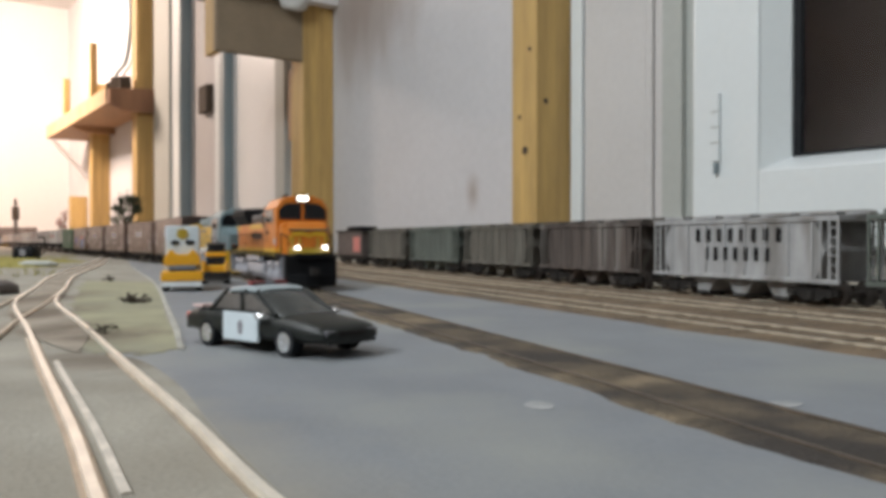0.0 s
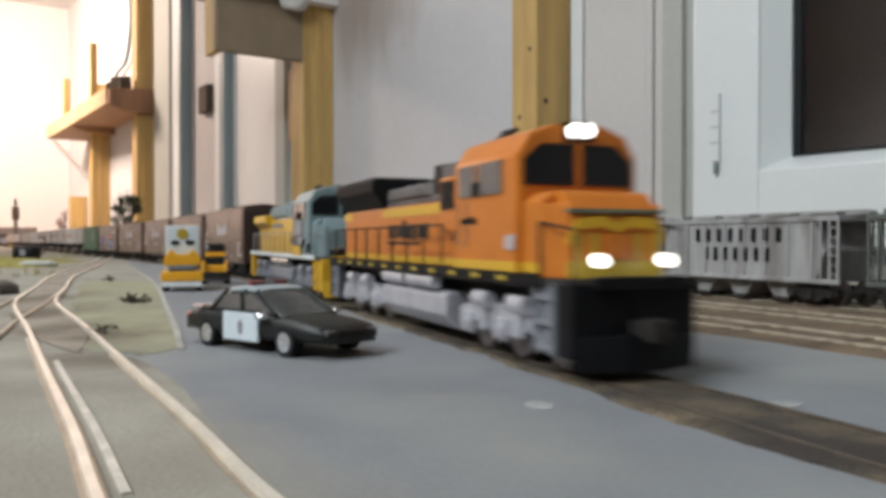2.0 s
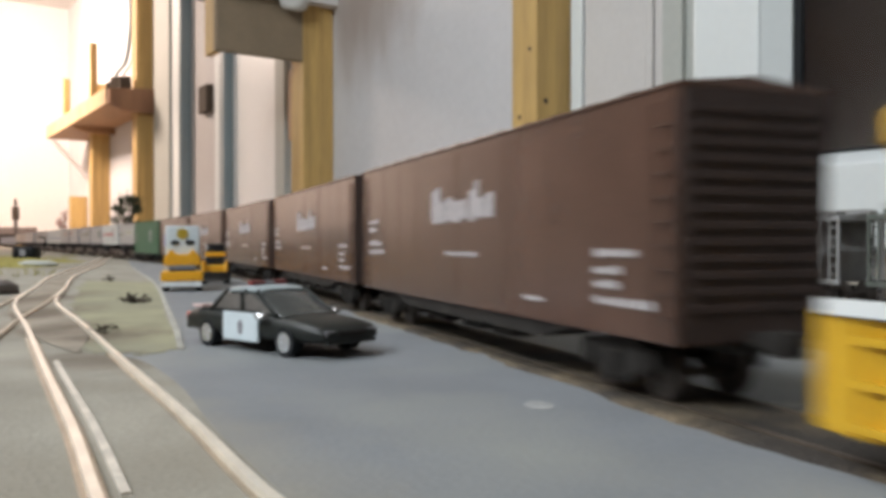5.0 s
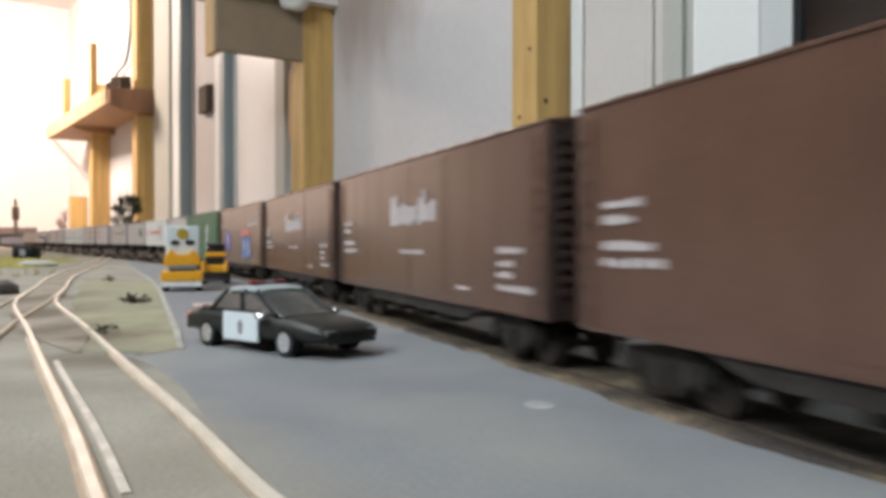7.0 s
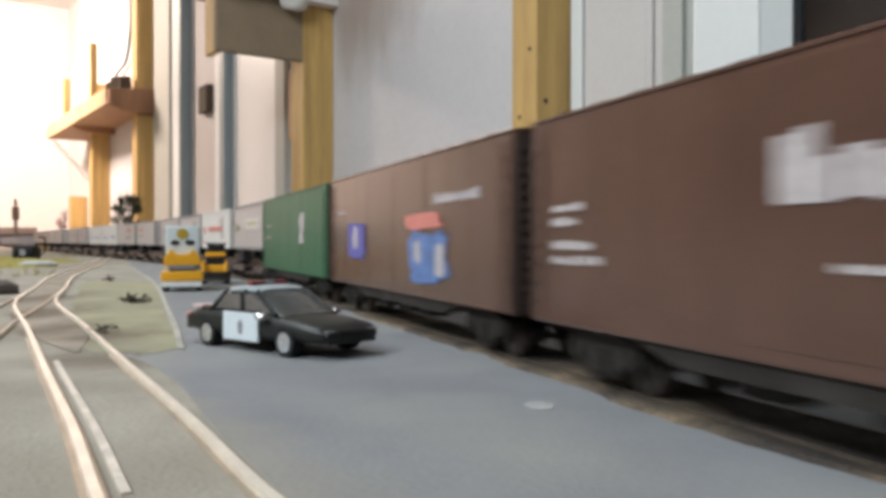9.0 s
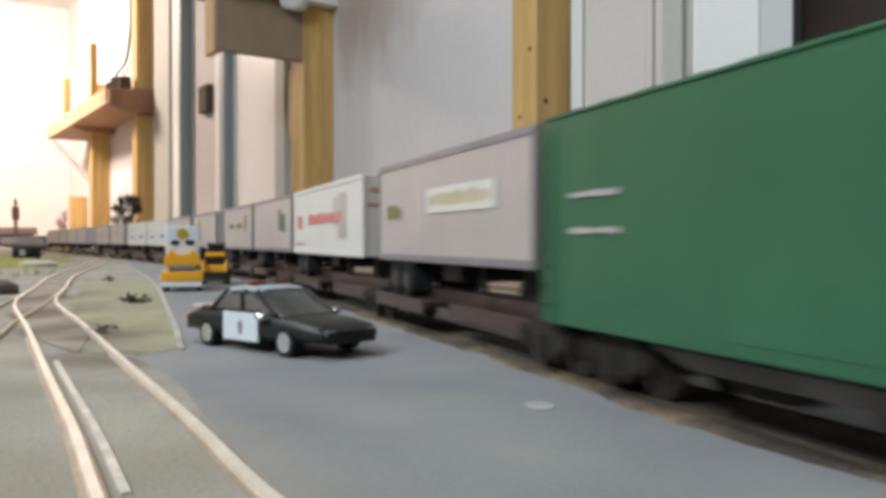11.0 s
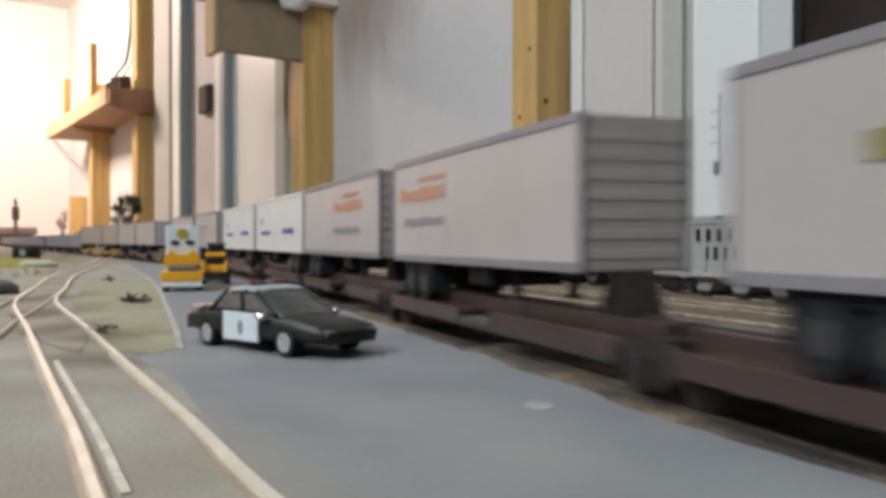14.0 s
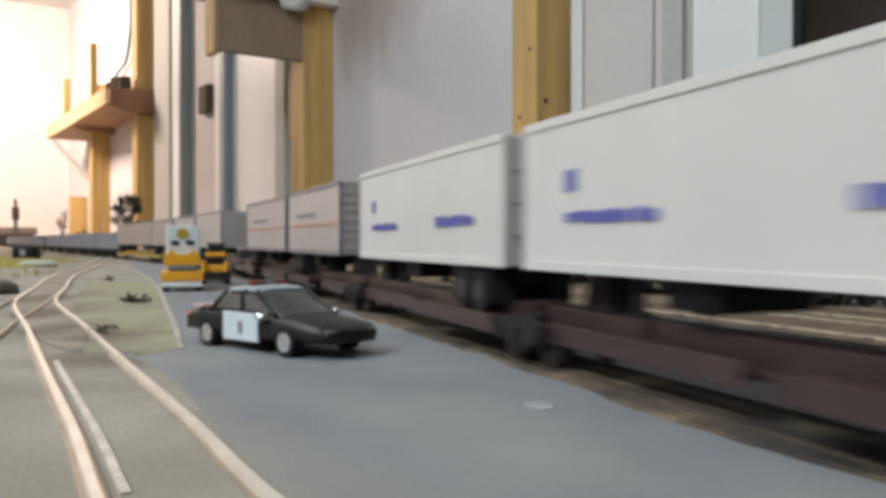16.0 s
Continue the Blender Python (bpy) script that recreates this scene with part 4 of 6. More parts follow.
        prism(bm, [(-0.0131, 0.0275), (-0.0110, 0.0312), (-0.0040, 0.0318), (0.0, 0.0304), (0.0040, 0.0318), (0.0110, 0.0312), (0.0131, 0.0275),
                   (0.0131, 0.0298), (0.0112, 0.0338), (0.0040, 0.0344), (0.0, 0.0328), (-0.0040, 0.0344), (-0.0112, 0.0338), (-0.0131, 0.0298)], 0.1050, 0.1071, "x")
        part("nose_wing", bm, M["yellow"], nose, "yellow winged outline across the nose")
        pieces("nose_bar", [(0.1050, 0.1071, y, y + 0.0016, 0.0238, 0.0302) for y in (-0.0118, -0.0070, 0.0054, 0.0102)], M["olive"], nose)
        boxpart("nose_line", (0.0990, 0.1068, -0.0133, 0.0133, 0.0352, 0.0362), M["green_l"], nose, "thin dark line over the yellow outline")
        boxpart("nose_door", (0.1055, 0.1074, -0.0036, 0.0036, 0.0240, 0.0300), M["orange"], nose, bevel=0.0003)
    for k in (-1, 1):
        bm = bmesh.new()
        cyl(bm, (0.1135, k * 0.0092, 0.0238), 0.0015, 0.0030, "x", 16)
        part("ditch_light", bm, M["lamp"] if bn else M["chrome"], loco, "glowing ditch light" if bn else "")
    # pilots, steps, plough
    for d, x in ((1, 0.1075), (-1, -0.1190)):
        bm = bmesh.new()
        xa, xb = sorted((x, x + d * 0.0070))
        box(bm, xa, xb, -0.0172, 0.0172, 0.0040, 0.0186, 0.0008)
        if d > 0:
            pl = bmesh.new()
            prism(pl, [(xb + 0.0002, -0.0165), (xb + 0.0040, -0.004), (xb + 0.0040, 0.004), (xb + 0.0002, 0.0165)], 0.0016, 0.0085, "z", 0.0004)
            part("plough", pl, M["black"] if bn else M["yellow"], loco)
            boxpart("anticlimber", (xb + 0.0002, xb + 0.003, -0.0120, 0.0120, 0.0170, 0.0202), M["black"] if bn else M["yellow"], loco, bevel=0.0006)
        part("pilot", bm, M["black"] if bn else M["yellow"], loco)
        if not bn and d > 0:
            boxpart("draft_gear", (xb, xb + 0.0006, -0.0080, 0.0080, 0.0095, 0.0165), M["dark"], loco)
        coupler(loco, xb if d > 0 else xa, d)
        for side in (-1, 1):
            bm = bmesh.new()
            s0 = x - d * 0.011
            ya, yb = sorted((side * 0.0140, side * 0.0178))
            xs = sorted((s0, x - d * 0.0005))
            steps = [(xs[0] + 0.0012, xs[1] - 0.0012, ya, yb, 0.0048 + 0.0050 * k, 0.0057 + 0.0050 * k) for k in range(3)]
            yi = sorted((side * 0.0138, side * 0.0166))
            box(bm, xs[0], xs[1], yi[0], yi[1], 0.0040, 0.0176)
            well = part("step_well", bm, M["grey"] if bn else M["yellow"], loco, "" if bn else "yellow step well")
            pieces("step_side", [(q, q + 0.0012, ya, yb, 0.0040, 0.0186) for q in (xs[0], xs[1] - 0.0012)], M["grey"] if bn else M["yellow"], well)
            pieces("step", steps, M["grey"] if bn else M["yellow"], well)
    # tank, air reservoirs
    bm = bmesh.new()
    prism(bm, [(-0.0168, 0.0068), (-0.0168, 0.0120), (-0.0145, 0.0131), (0.0145, 0.0131), (0.0168, 0.0120), (0.0168, 0.0068), (0.0125, 0.0030), (-0.0125, 0.0030)],
          -0.036, 0.034, "x", 0.0008)
    part("fuel_tank", bm, under, loco)
    for side in (-1, 1):
        bm = bmesh.new()
        cyl(bm, (-0.020, side * 0.0162, 0.0153), 0.0020, 0.026, "x", 14)
        cyl(bm, (0.010, side * 0.0162, 0.0153), 0.0020, 0.028, "x", 14)
        part("air_reservoir", bm, M["silver"] if bn else M["chrome"], loco, "bright air reservoirs")
    # six-wheel trucks
    for x in (-0.0735, 0.0735):
        for side in (-1, 1):
            y = side * 0.0136
            bm = bmesh.new()
            prism(bm, [(x - 0.032, 0.0052), (x - 0.032, 0.0100), (x - 0.020, 0.0120), (x + 0.020, 0.0120), (x + 0.032, 0.0100), (x + 0.032, 0.0052),
                       (x + 0.026, 0.0052), (x + 0.018, 0.0075), (x + 0.006, 0.0052), (x - 0.006, 0.0052), (x - 0.018, 0.0075), (x - 0.026, 0.0052)],
                  y - 0.0013, y + 0.0013, "y", 0.0003)
            part("truck_frame", bm, under, loco)
            for k in (-1, 0, 1):
                bm = bmesh.new()
                box(bm, x + k * 0.0235 - 0.0032, x + k * 0.0235 + 0.0032, side * 0.0152 - 0.0010, side * 0.0152 + 0.0010, 0.0040, 0.0092, 0.0006)
                cyl(bm, (x + k * 0.0235, side * 0.0164, 0.0062), 0.0019, 0.0014, "y", 12)
                part("journal_box", bm, under, loco)
            for k in (-1, 1):
                bm = bmesh.new()
                cyl(bm, (x + k * 0.0118, side * 0.0156, 0.0092), 0.0016, 0.0070, "z", 10)
                part("spring", bm, under, loco)
                bm = bmesh.new()
                cyl(bm, (x + k * 0.0118, side * 0.0160, 0.0128), 0.0020, 0.0100, "x", 10)
                part("brake_cylinder", bm, under, loco)
        boxpart("bolster", (x - 0.028, x + 0.028, -0.0070, 0.0070, 0.0085, 0.0125), under, loco)
        for k in (-1, 0, 1):
            wheelset(loco, x + k * 0.0235, 0.0058, True)
    # handrails
    for side in (-1, 1):
        bm = bmesh.new()
        for i in range(9):
            rod(bm, (-0.112 + i * 0.0180, side * 0.0173, 0.0186), (-0.112 + i * 0.0180, side * 0.0173, 0.0335), 0.00035)
        rod(bm, (-0.112, side * 0.0173, 0.0335), (0.032, side * 0.0173, 0.0335), 0.00035)
        rod(bm, (0.0985, side * 0.0170, 0.0196), (0.0985, side * 0.0170, 0.0330), 0.00035)
        rod(bm, (0.1120, side * 0.0150, 0.0196), (0.1120, side * 0.0150, 0.0310), 0.00035)
        rod(bm, (0.0985, side * 0.0170, 0.0330), (0.1120, side * 0.0150, 0.0310), 0.00035)
        part("handrail", bm, M["dark"] if bn else M["flag"], loco)
    # painted marks on the near side
    if bn:
        rough_marks(loco, "name_mark", M["dark"], -0.042, 0.006, 0.0288, 0.0362, 8, 3, -0.0124)
        mark(loco, "name_underline", M["dark"], -0.044, -0.004, 0.0270, 0.0280, -0.0124)
        mark(cab, "number_plate", M["letter"], 0.0815, 0.0870, 0.0262, 0.0300, -0.0183)
        rough_marks(cab, "number_mark", M["black"], 0.050, 0.062, 0.0330, 0.0355, 4, 5, -0.0181)
    else:
        rough_marks(loco, "name_mark", M["grey_l"], -0.060, -0.020, 0.0372, 0.0405, 12, 8, -0.0124)
        mark(loco, "flag_mark", M["flag"], 0.0350, 0.0410, 0.0318, 0.0380, -0.0163)
        mark(cab, "shield_mark", M["brownish"], 0.0448, 0.0715, 0.0196, 0.0500, -0.0181)
        mark(cab, "flag_mark", M["flag"], 0.0480, 0.0690, 0.0318, 0.0405, -0.0183)
        mark(cab, "flag_mark", M["flag"], 0.0600, 0.0715, 0.0262, 0.0305, -0.0183)
        bm = bmesh.new()
        prism(bm, [(0.0448, 0.0197), (0.0680, 0.0197), (0.0640, 0.0252), (0.0448, 0.0252)], -0.0184, -0.0181, "y")
        part("slanted_stripe", bm, M["yellow"], cab, "yellow stripe with a slanted end", smooth=False)
        for x, z in ((0.0690, 0.0252), (0.0815, 0.0225)):
            bm = bmesh.new()
            prism(bm, [(x, z), (x + 0.0035, z + 0.0040), (x + 0.0090, z + 0.0046), (x + 0.0070, z + 0.0010), (x + 0.0030, z - 0.0012)], -0.0186, -0.0181, "y")
            part("wing_mark", bm, M["black"], cab, smooth=False)
        boxpart("wing_panel", (0.1060, 0.1071, -0.0105, 0.0060, 0.0205, 0.0240), M["black"], nose, "black wing emblem on the nose")
        boxpart("nose_shield", (0.1050, 0.1066, -0.0020, 0.0020, 0.0305, 0.0338), M["brownish"], nose, "dark shield emblem")
    MOVING.append((loco, s_front + 0.125))
    return loco


def boxcar(s_front, s_rear, paint, label, marks):
    L = s_rear - s_front
    h = L / 2
    car = thing("boxcar", label, "boxcar", "train boxcars")
    bm = bmesh.new()
    box(bm, -h, h, -0.0176, 0.0176, 0.0088, 0.0573, 0.0007)
    body = part("body", bm, paint, car)
    bm = bmesh.new()
    prism(bm, [(-0.0180, 0.0569), (-0.0180, 0.0577), (0, 0.0597), (0.0180, 0.0577), (0.0180, 0.0569)], -h - 0.0008, h + 0.0008, "x", 0.0002)
    roof = part("roof", bm, paint, car)
    n = 14
    bm = bmesh.new()
    for i in range(1, n):
        x = -h + i * L / n
        prism(bm, [(-0.0178, 0.0576), (-0.0178, 0.0581), (0, 0.0601), (0.0178, 0.0581), (0.0178, 0.0576), (0, 0.0596)], x - 0.0006, x + 0.0006, "x")
    part("roof_rib", bm, paint, roof)
    for d in (-1, 1):
        bm = bmesh.new()
        x = d * (h + 0.0004)
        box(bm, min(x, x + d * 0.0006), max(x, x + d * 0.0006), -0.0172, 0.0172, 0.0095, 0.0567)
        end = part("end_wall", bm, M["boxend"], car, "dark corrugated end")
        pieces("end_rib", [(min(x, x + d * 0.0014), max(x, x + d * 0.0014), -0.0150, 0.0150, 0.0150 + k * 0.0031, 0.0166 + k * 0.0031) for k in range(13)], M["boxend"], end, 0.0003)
        bm = bmesh.new()
        for k in range(9):
            z = 0.0140 + k * 0.0045
            rod(bm, (d * (h - 0.0005), -0.0182, z), (d * (h - 0.0060), -0.0182, z), 0.00025, 5)
        for q in (0.0005, 0.0060):
            rod(bm, (d * (h - q), -0.0182, 0.0095), (d * (h - q), -0.0182, 0.0545), 0.00025, 5)
        part("ladder", bm, paint, car)
        coupler(car, d * h, d)
    pieces("plug_door", [(a, b, -0.01775, -0.0174, 0.0115, 0.0555) for a, b in ((-0.034, -0.0005), (0.0005, 0.034))], paint, car, 0.0001)
    seams = [-h + 0.010 + i * (L - 0.02) / 10 for i in range(11)]
    pieces("side_seam", [(x - 0.0002, x + 0.0002, -0.01768, -0.0174, 0.0100, 0.0565) for x in seams if abs(x) > 0.036], paint, car)
    bm = bmesh.new()
    prism(bm, [(-h + 0.040, 0.0089), (h - 0.040, 0.0089), (h - 0.055, 0.0062), (-h + 0.055, 0.0062)], -0.0165, 0.0165, "y")
    box(bm, -h, h, -0.0050, 0.0050, 0.0075, 0.0117)
    for x in (-0.030, 0.0, 0.022):
        box(bm, x - 0.007, x + 0.007, -0.0130, -0.0060, 0.0040, 0.0088, 0.0008)
    part("underframe", bm, M["dark"], car)
    for x in (-h + 0.026, h - 0.026):
        truck(car, x)
    y = -0.01795
    if marks == "name":
        rough_marks(car, "name_mark", M["letter"], -0.022, 0.028, 0.0340, 0.0426, 8, 2, y)
        rough_marks(car, "initial_mark", M["letter"], -0.022, -0.013, 0.0340, 0.0455, 2, 9, y - 0.00005)
        rough_marks(car, "initial_mark", M["letter"], 0.010, 0.018, 0.0340, 0.0458, 2, 19, y - 0.00005)
        rough_marks(car, "data_mark", M["letter"], -0.010, 0.016, 0.0238, 0.0252, 9, 4, y)
        mark(car, "data_mark", M["letter"], 0.046, 0.056, 0.0138, 0.0148, y)
        for k, (z, n, w) in enumerate(((0.0350, 3, 0.014), (0.0318, 3, 0.012), (0.0265, 4, 0.018), (0.0230, 5, 0.022))):
            rough_marks(car, "data_mark", M["letter"], -h + 0.010, -h + 0.010 + w, z, z + 0.0020, n, 5 + k, y)
        for k, (z, n, w) in enumerate(((0.0250, 4, 0.016), (0.0215, 3, 0.010), (0.0185, 3, 0.010), (0.0150, 6, 0.022))):
            rough_marks(car, "data_mark", M["letter"], h - 0.028, h - 0.028 + w, z, z + 0.0018, n, 25 + k, y)
    elif marks == "graffiti":
        rnd = random.Random(12)
        for name, key, x, z, a, b, n in (("graffiti_blue", "blue_l", -0.054, 0.0285, 0.015, 0.0095, 9), ("graffiti_pale", "letter", -0.055, 0.0300, 0.005, 0.005, 7),
                                         ("graffiti_blue", "blue_g", 0.038, 0.0235, 0.022, 0.0095, 11), ("graffiti_red", "red", 0.033, 0.0350, 0.021, 0.0030, 9),
                                         ("graffiti_pale", "letter", 0.050, 0.0225, 0.005, 0.0060, 7), ("graffiti_pale", "letter", 0.028, 0.0245, 0.004, 0.0045, 7)):
            bm = bmesh.new()
            pts = []
            for i in range(n * 2):
                t = math.pi * i / n
                r = rnd.uniform(0.72, 1.05)
                c, s = math.cos(t), math.sin(t)
                pts.append((x + a * r * math.copysign(abs(c) ** 0.45, c), z + b * r * math.copysign(abs(s) ** 0.45, s)))
            yy = y - 0.00004 * (1 + (key == "letter"))
            prism(bm, pts, yy - 0.00012, yy + 0.0001, "y")
            part(name, bm, M[key], car, smooth=False)
        rough_marks(car, "name_mark", M["letter"], 0.044, 0.082, 0.0405, 0.0440, 9, 2, y)
        rough_marks(car, "data_mark", M["letter"], -h + 0.014, -h + 0.030, 0.0405, 0.0420, 5, 5, y)
    else:
        bm = bmesh.new()
        prism(bm, [(0.030, 0.0270), (0.046, 0.0270), (0.041, 0.0330), (0.046, 0.0360), (0.046, 0.0445), (0.036, 0.0445), (0.030, 0.0400), (0.035, 0.0350)], y - 0.0002, y, "y")
        part("emblem", bm, M["letter"], car, "pale angular emblem")
        rough_marks(car, "data_mark", M["letter"], -h + 0.014, -h + 0.034, 0.0380, 0.0395, 5, 5, y)
        rough_marks(car, "data_mark", M["letter"], -h + 0.014, -h + 0.034, 0.0300, 0.0315, 5, 6, y)
    MOVING.append((car, (s_front + s_rear) / 2))
    return car


M["blue_g"] = mat("blue_spray_paint", (0.10, 0.19, 0.42), 0.6, var=0.35, scale=120)


def spine_car(s_front, s_rear, wheels_rear=True, key="spine"):
    """One platform of an articulated flatcar: centre sill, wheel pan, hitch and a shared truck at its front."""
    L = s_rear - s_front
    h = L / 2
    car = thing("flatcar", "maroon-brown articulated spine flatcar carrying a road trailer" if key == "spine" else "yellowish flatcar carrying a tan trailer",
                "flatcar", "train flatcars")
    bm = bmesh.new()
    box(bm, -h + 0.004, h - 0.004, -0.0060, 0.0060, 0.0055, 0.0110, 0.0004)
    box(bm, -h + 0.001, h - 0.001, -0.0025, 0.0025, 0.0085, 0.0115)
    part("centre_sill", bm, M[key], car)
    d = -1 if wheels_rear else 1
    a, b = sorted((d * (h - 0.012), d * 0.008))
    bm = bmesh.new()
    box(bm, a, b, -0.0155, 0.0155, 0.0060, 0.0074, 0.0004)
    part("wheel_pan", bm, M[key], car, "")
    pieces("pan_flange", [(a, b, *sorted((side * 0.0162, side * 0.0156)), 0.0046, 0.0078) for side in (-1, 1)], M[key], car, 0.0002)
    a2, b2 = sorted((-d * (h - 0.014), -d * 0.004))
    pieces("side_sill", [(a2, b2, *sorted((side * 0.0112, side * 0.0100)), 0.0042, 0.0076) for side in (-1, 1)], M[key], car, 0.0003)
    xs = [a2 + (b2 - a2) * (k + 0.5) / 4 for k in range(4)]
    pieces("cross_beam", [(x - 0.0012, x + 0.0012, -0.0099, 0.0099, 0.0040, 0.0056) for x in xs], M[key], car)
    bm = bmesh.new()
    x = -d * (h - 0.026)
    prism(bm, [(x - 0.007, 0.0110), (x + 0.007, 0.0110), (x + 0.003, 0.0205), (x - 0.003, 0.0205)], -0.005, 0.005, "y", 0.0004)
    part("hitch", bm, M["dark"], car)
    truck(car, h, "dark")
    MOVING.append((car, (s_front + s_rear) / 2))
    return car


def trailer(s_front, s_rear, skin, label, wheels_rear=True, marks=()):
    L = s_rear - s_front
    h = L / 2
    tr = thing("road_trailer", label, "trailer", "train trailers")
    z0, z1, hw = 0.0212, 0.0580, 0.0146
    bm = bmesh.new()
    box(bm, -h, h, -hw, hw, z0, z1, 0.0009)
    part("body", bm, M[skin], tr)
    bm = bmesh.new()
    for side in (-1, 1):
        y0, y1 = sorted((side * (hw - 0.0004), side * (hw + 0.0004)))
        box(bm, -h - 0.0003, h + 0.0003, y0, y1, z1 - 0.0020, z1 + 0.0003, 0.0002)
        box(bm, -h - 0.0003, h + 0.0003, y0, y1, z0 - 0.0003, z0 + 0.0022, 0.0002)
    for d in (-1, 1):
        x = sorted((d * (h + 0.0004), d * (h - 0.0010)))
        for side in (-1, 1):
            y = sorted((side * (hw + 0.0003), side * (hw - 0.0014)))
            box(bm, x[0], x[1], y[0], y[1], z0, z1, 0.0002)
    part("edge_rail", bm, M["trailer_w" if skin == "trailer_w" else "trailer_roof"], tr)
    d = -1 if wheels_rear else 1
    # doors with lock rods at the rear, ribs at the front
    for y in (-0.009, -0.004, 0.004, 0.009):
        bm = bmesh.new()
        rod(bm, (d * (h + 0.0006), y, z0 + 0.001), (d * (h + 0.0006), y, z1 - 0.001), 0.00030, 5)
        part("lock_rod", bm, M["trailer_roof"], tr)
    pieces("door_bar", [(*sorted((d * h, d * (h + 0.0005))), -0.012, 0.012, z0 + q, z0 + q + 0.0008) for q in (0.008, 0.017, 0.026)], M["trailer_roof"], tr)
    if label.startswith("white trailer with red"):
        pieces("front_mark", [(h, h + 0.0004, y0, y1, za, zb) for y0, y1, za, zb in ((-0.0115, 0.0115, 0.0505, 0.0520), (-0.0125, 0.0125, 0.0440, 0.0455), (-0.0060, 0.0060, 0.0330, 0.0405))], M["red"], tr)
    else:
        pieces("end_rib", [(*sorted((-d * h, -d * (h + 0.0003))), -0.0130, 0.0130, z0 + 0.003 + k * 0.0046, z0 + 0.0052 + k * 0.0046) for k in range(7)], M[skin], tr, 0.0002)
    n = max(6, int(L / 0.0105))
    pieces("side_post", [(-h + i * L / n - 0.0002, -h + i * L / n + 0.0002, -hw - 0.00010, -hw + 0.0002, z0 + 0.0024, z1 - 0.0022) for i in range(1, n)], M[skin], tr)
    # bogie
    xb = d * (h - 0.026)
    bm = bmesh.new()
    box(bm, xb - 0.020, xb + 0.020, -0.0055, 0.0055, 0.0158, z0, 0.0004)
    part("bogie", bm, M["black"], tr)
    for k in (-1, 1):
        bm = bmesh.new()
        cyl(bm, (xb + k * 0.0068, 0, 0.0137), 0.0012, 0.024, "y", 8)
        part("axle", bm, M["dark"], tr)
        x = xb + k * 0.0142
        pieces("mud_flap", [(x - 0.0004, x + 0.0004, y0, y0 + 0.0070, 0.0105, z0) for y0 in (-0.0135, 0.0065)], M["rubber"], tr)
    boxpart("mudguard", (xb - 0.0150, xb + 0.0150, -0.0132, 0.0132, 0.0185, z0 - 0.0002), M["black"], tr, bevel=0.0006)
    for k in (-1, 1):
        for side in (-1, 1):
            bm = bmesh.new()
            cyl(bm, (xb + k * 0.0068, side * 0.0112, 0.0137), 0.0060, 0.0052, "y", 22)
            w = part("tyre", bm, M["rubber"], tr)
            bm = bmesh.new()
            cyl(bm, (xb + k * 0.0068, side * 0.0139, 0.0137), 0.0030, 0.0006, "y", 14)
            part("rim", bm, M["dim_rim"], w)
    bm = bmesh.new()
    xl = -d * (h - 0.044)
    for side in (-1, 1):
        box(bm, xl - 0.0010, xl + 0.0010, side * 0.009 - 0.0010, side * 0.009 + 0.0010, 0.0125, z0)
        box(bm, xl - 0.0022, xl + 0.0022, side * 0.009 - 0.0018, side * 0.009 + 0.0018, 0.0118, 0.0128)
    rod(bm, (xl, -0.009, 0.0175), (xl, 0.009, 0.0175), 0.0006)
    part("landing_leg", bm, M["dark"], tr)
    boxpart("equipment_box", (xl + d * 0.020 - 0.008, xl + d * 0.020 + 0.008, -0.012, 0.012, 0.0150, z0), M["black"], tr, bevel=0.0006)
    y = -hw - 0.0003
    for i, (style, key, x0, x1, za, zb, n) in enumerate(marks):
        if style == "bars":
            rough_marks(tr, "side_mark", M[key], x0 * L, x1 * L, za, zb, n, 20 + i, y - 0.00004 * i)
        else:
            mark(tr, "side_mark", M[key], x0 * L, x1 * L, za, zb, y - 0.00004 * i)
    MOVING.append((tr, (s_front + s_rear) / 2))
    return tr


def container_car(s_front, s_rear, skin, flat):
    L = s_rear - s_front
    h = L / 2
    car = thing("container_car", "low flatcar with grey ribbed containers", "container car", "train container cars")
    bm = bmesh.new()
    box(bm, -h + 0.002, h - 0.002, -0.0150, 0.0150, 0.0070, 0.0125, 0.0005)
    part("deck", bm, M[flat], car)
    for a, b in ((-h + 0.004, -0.001), (0.001, h - 0.004)):
        bm = bmesh.new()
        box(bm, a, b, -0.0140, 0.0140, 0.0126, 0.0440, 0.0006)
        crate = part("container", bm, M[skin], car)
        pieces("container_rib", [(x - 0.0018, x + 0.0018, -0.0146, -0.0139, 0.0145, 0.0420) for x in (a + (b - a) * (i + 0.5) / 10 for i in range(10))], M[skin], crate)
    for x in (-h + 0.024, h - 0.024):
        truck_static(car, x)
    MOVING.append((car, (s_front + s_rear) / 2))
    return car


locomotive("diesel_locomotive", "orange and black diesel locomotive with lit headlights", 0.523, "orange")
locomotive("diesel_locomotive", "yellow diesel locomotive with grey cab and nose", 0.789, "yellow")
for a, b, kind in ((1.072, 1.287, "name"), (1.303, 1.521, "name"), (1.536, 1.743, "name"), (1.760, 1.967, "name"), (1.979, 2.185, "graffiti"), (2.198, 2.398, "green")):
    if kind == "green":
        boxcar(a, b, M["green"], "green boxcar with a pale angular emblem", kind)
    elif kind == "graffiti":
        boxcar(a, b, M["boxcar"], "brown boxcar with blue and red graffiti", kind)
    else:
        boxcar(a, b, M["boxcar"], "brown boxcar with faded white lettering", kind)

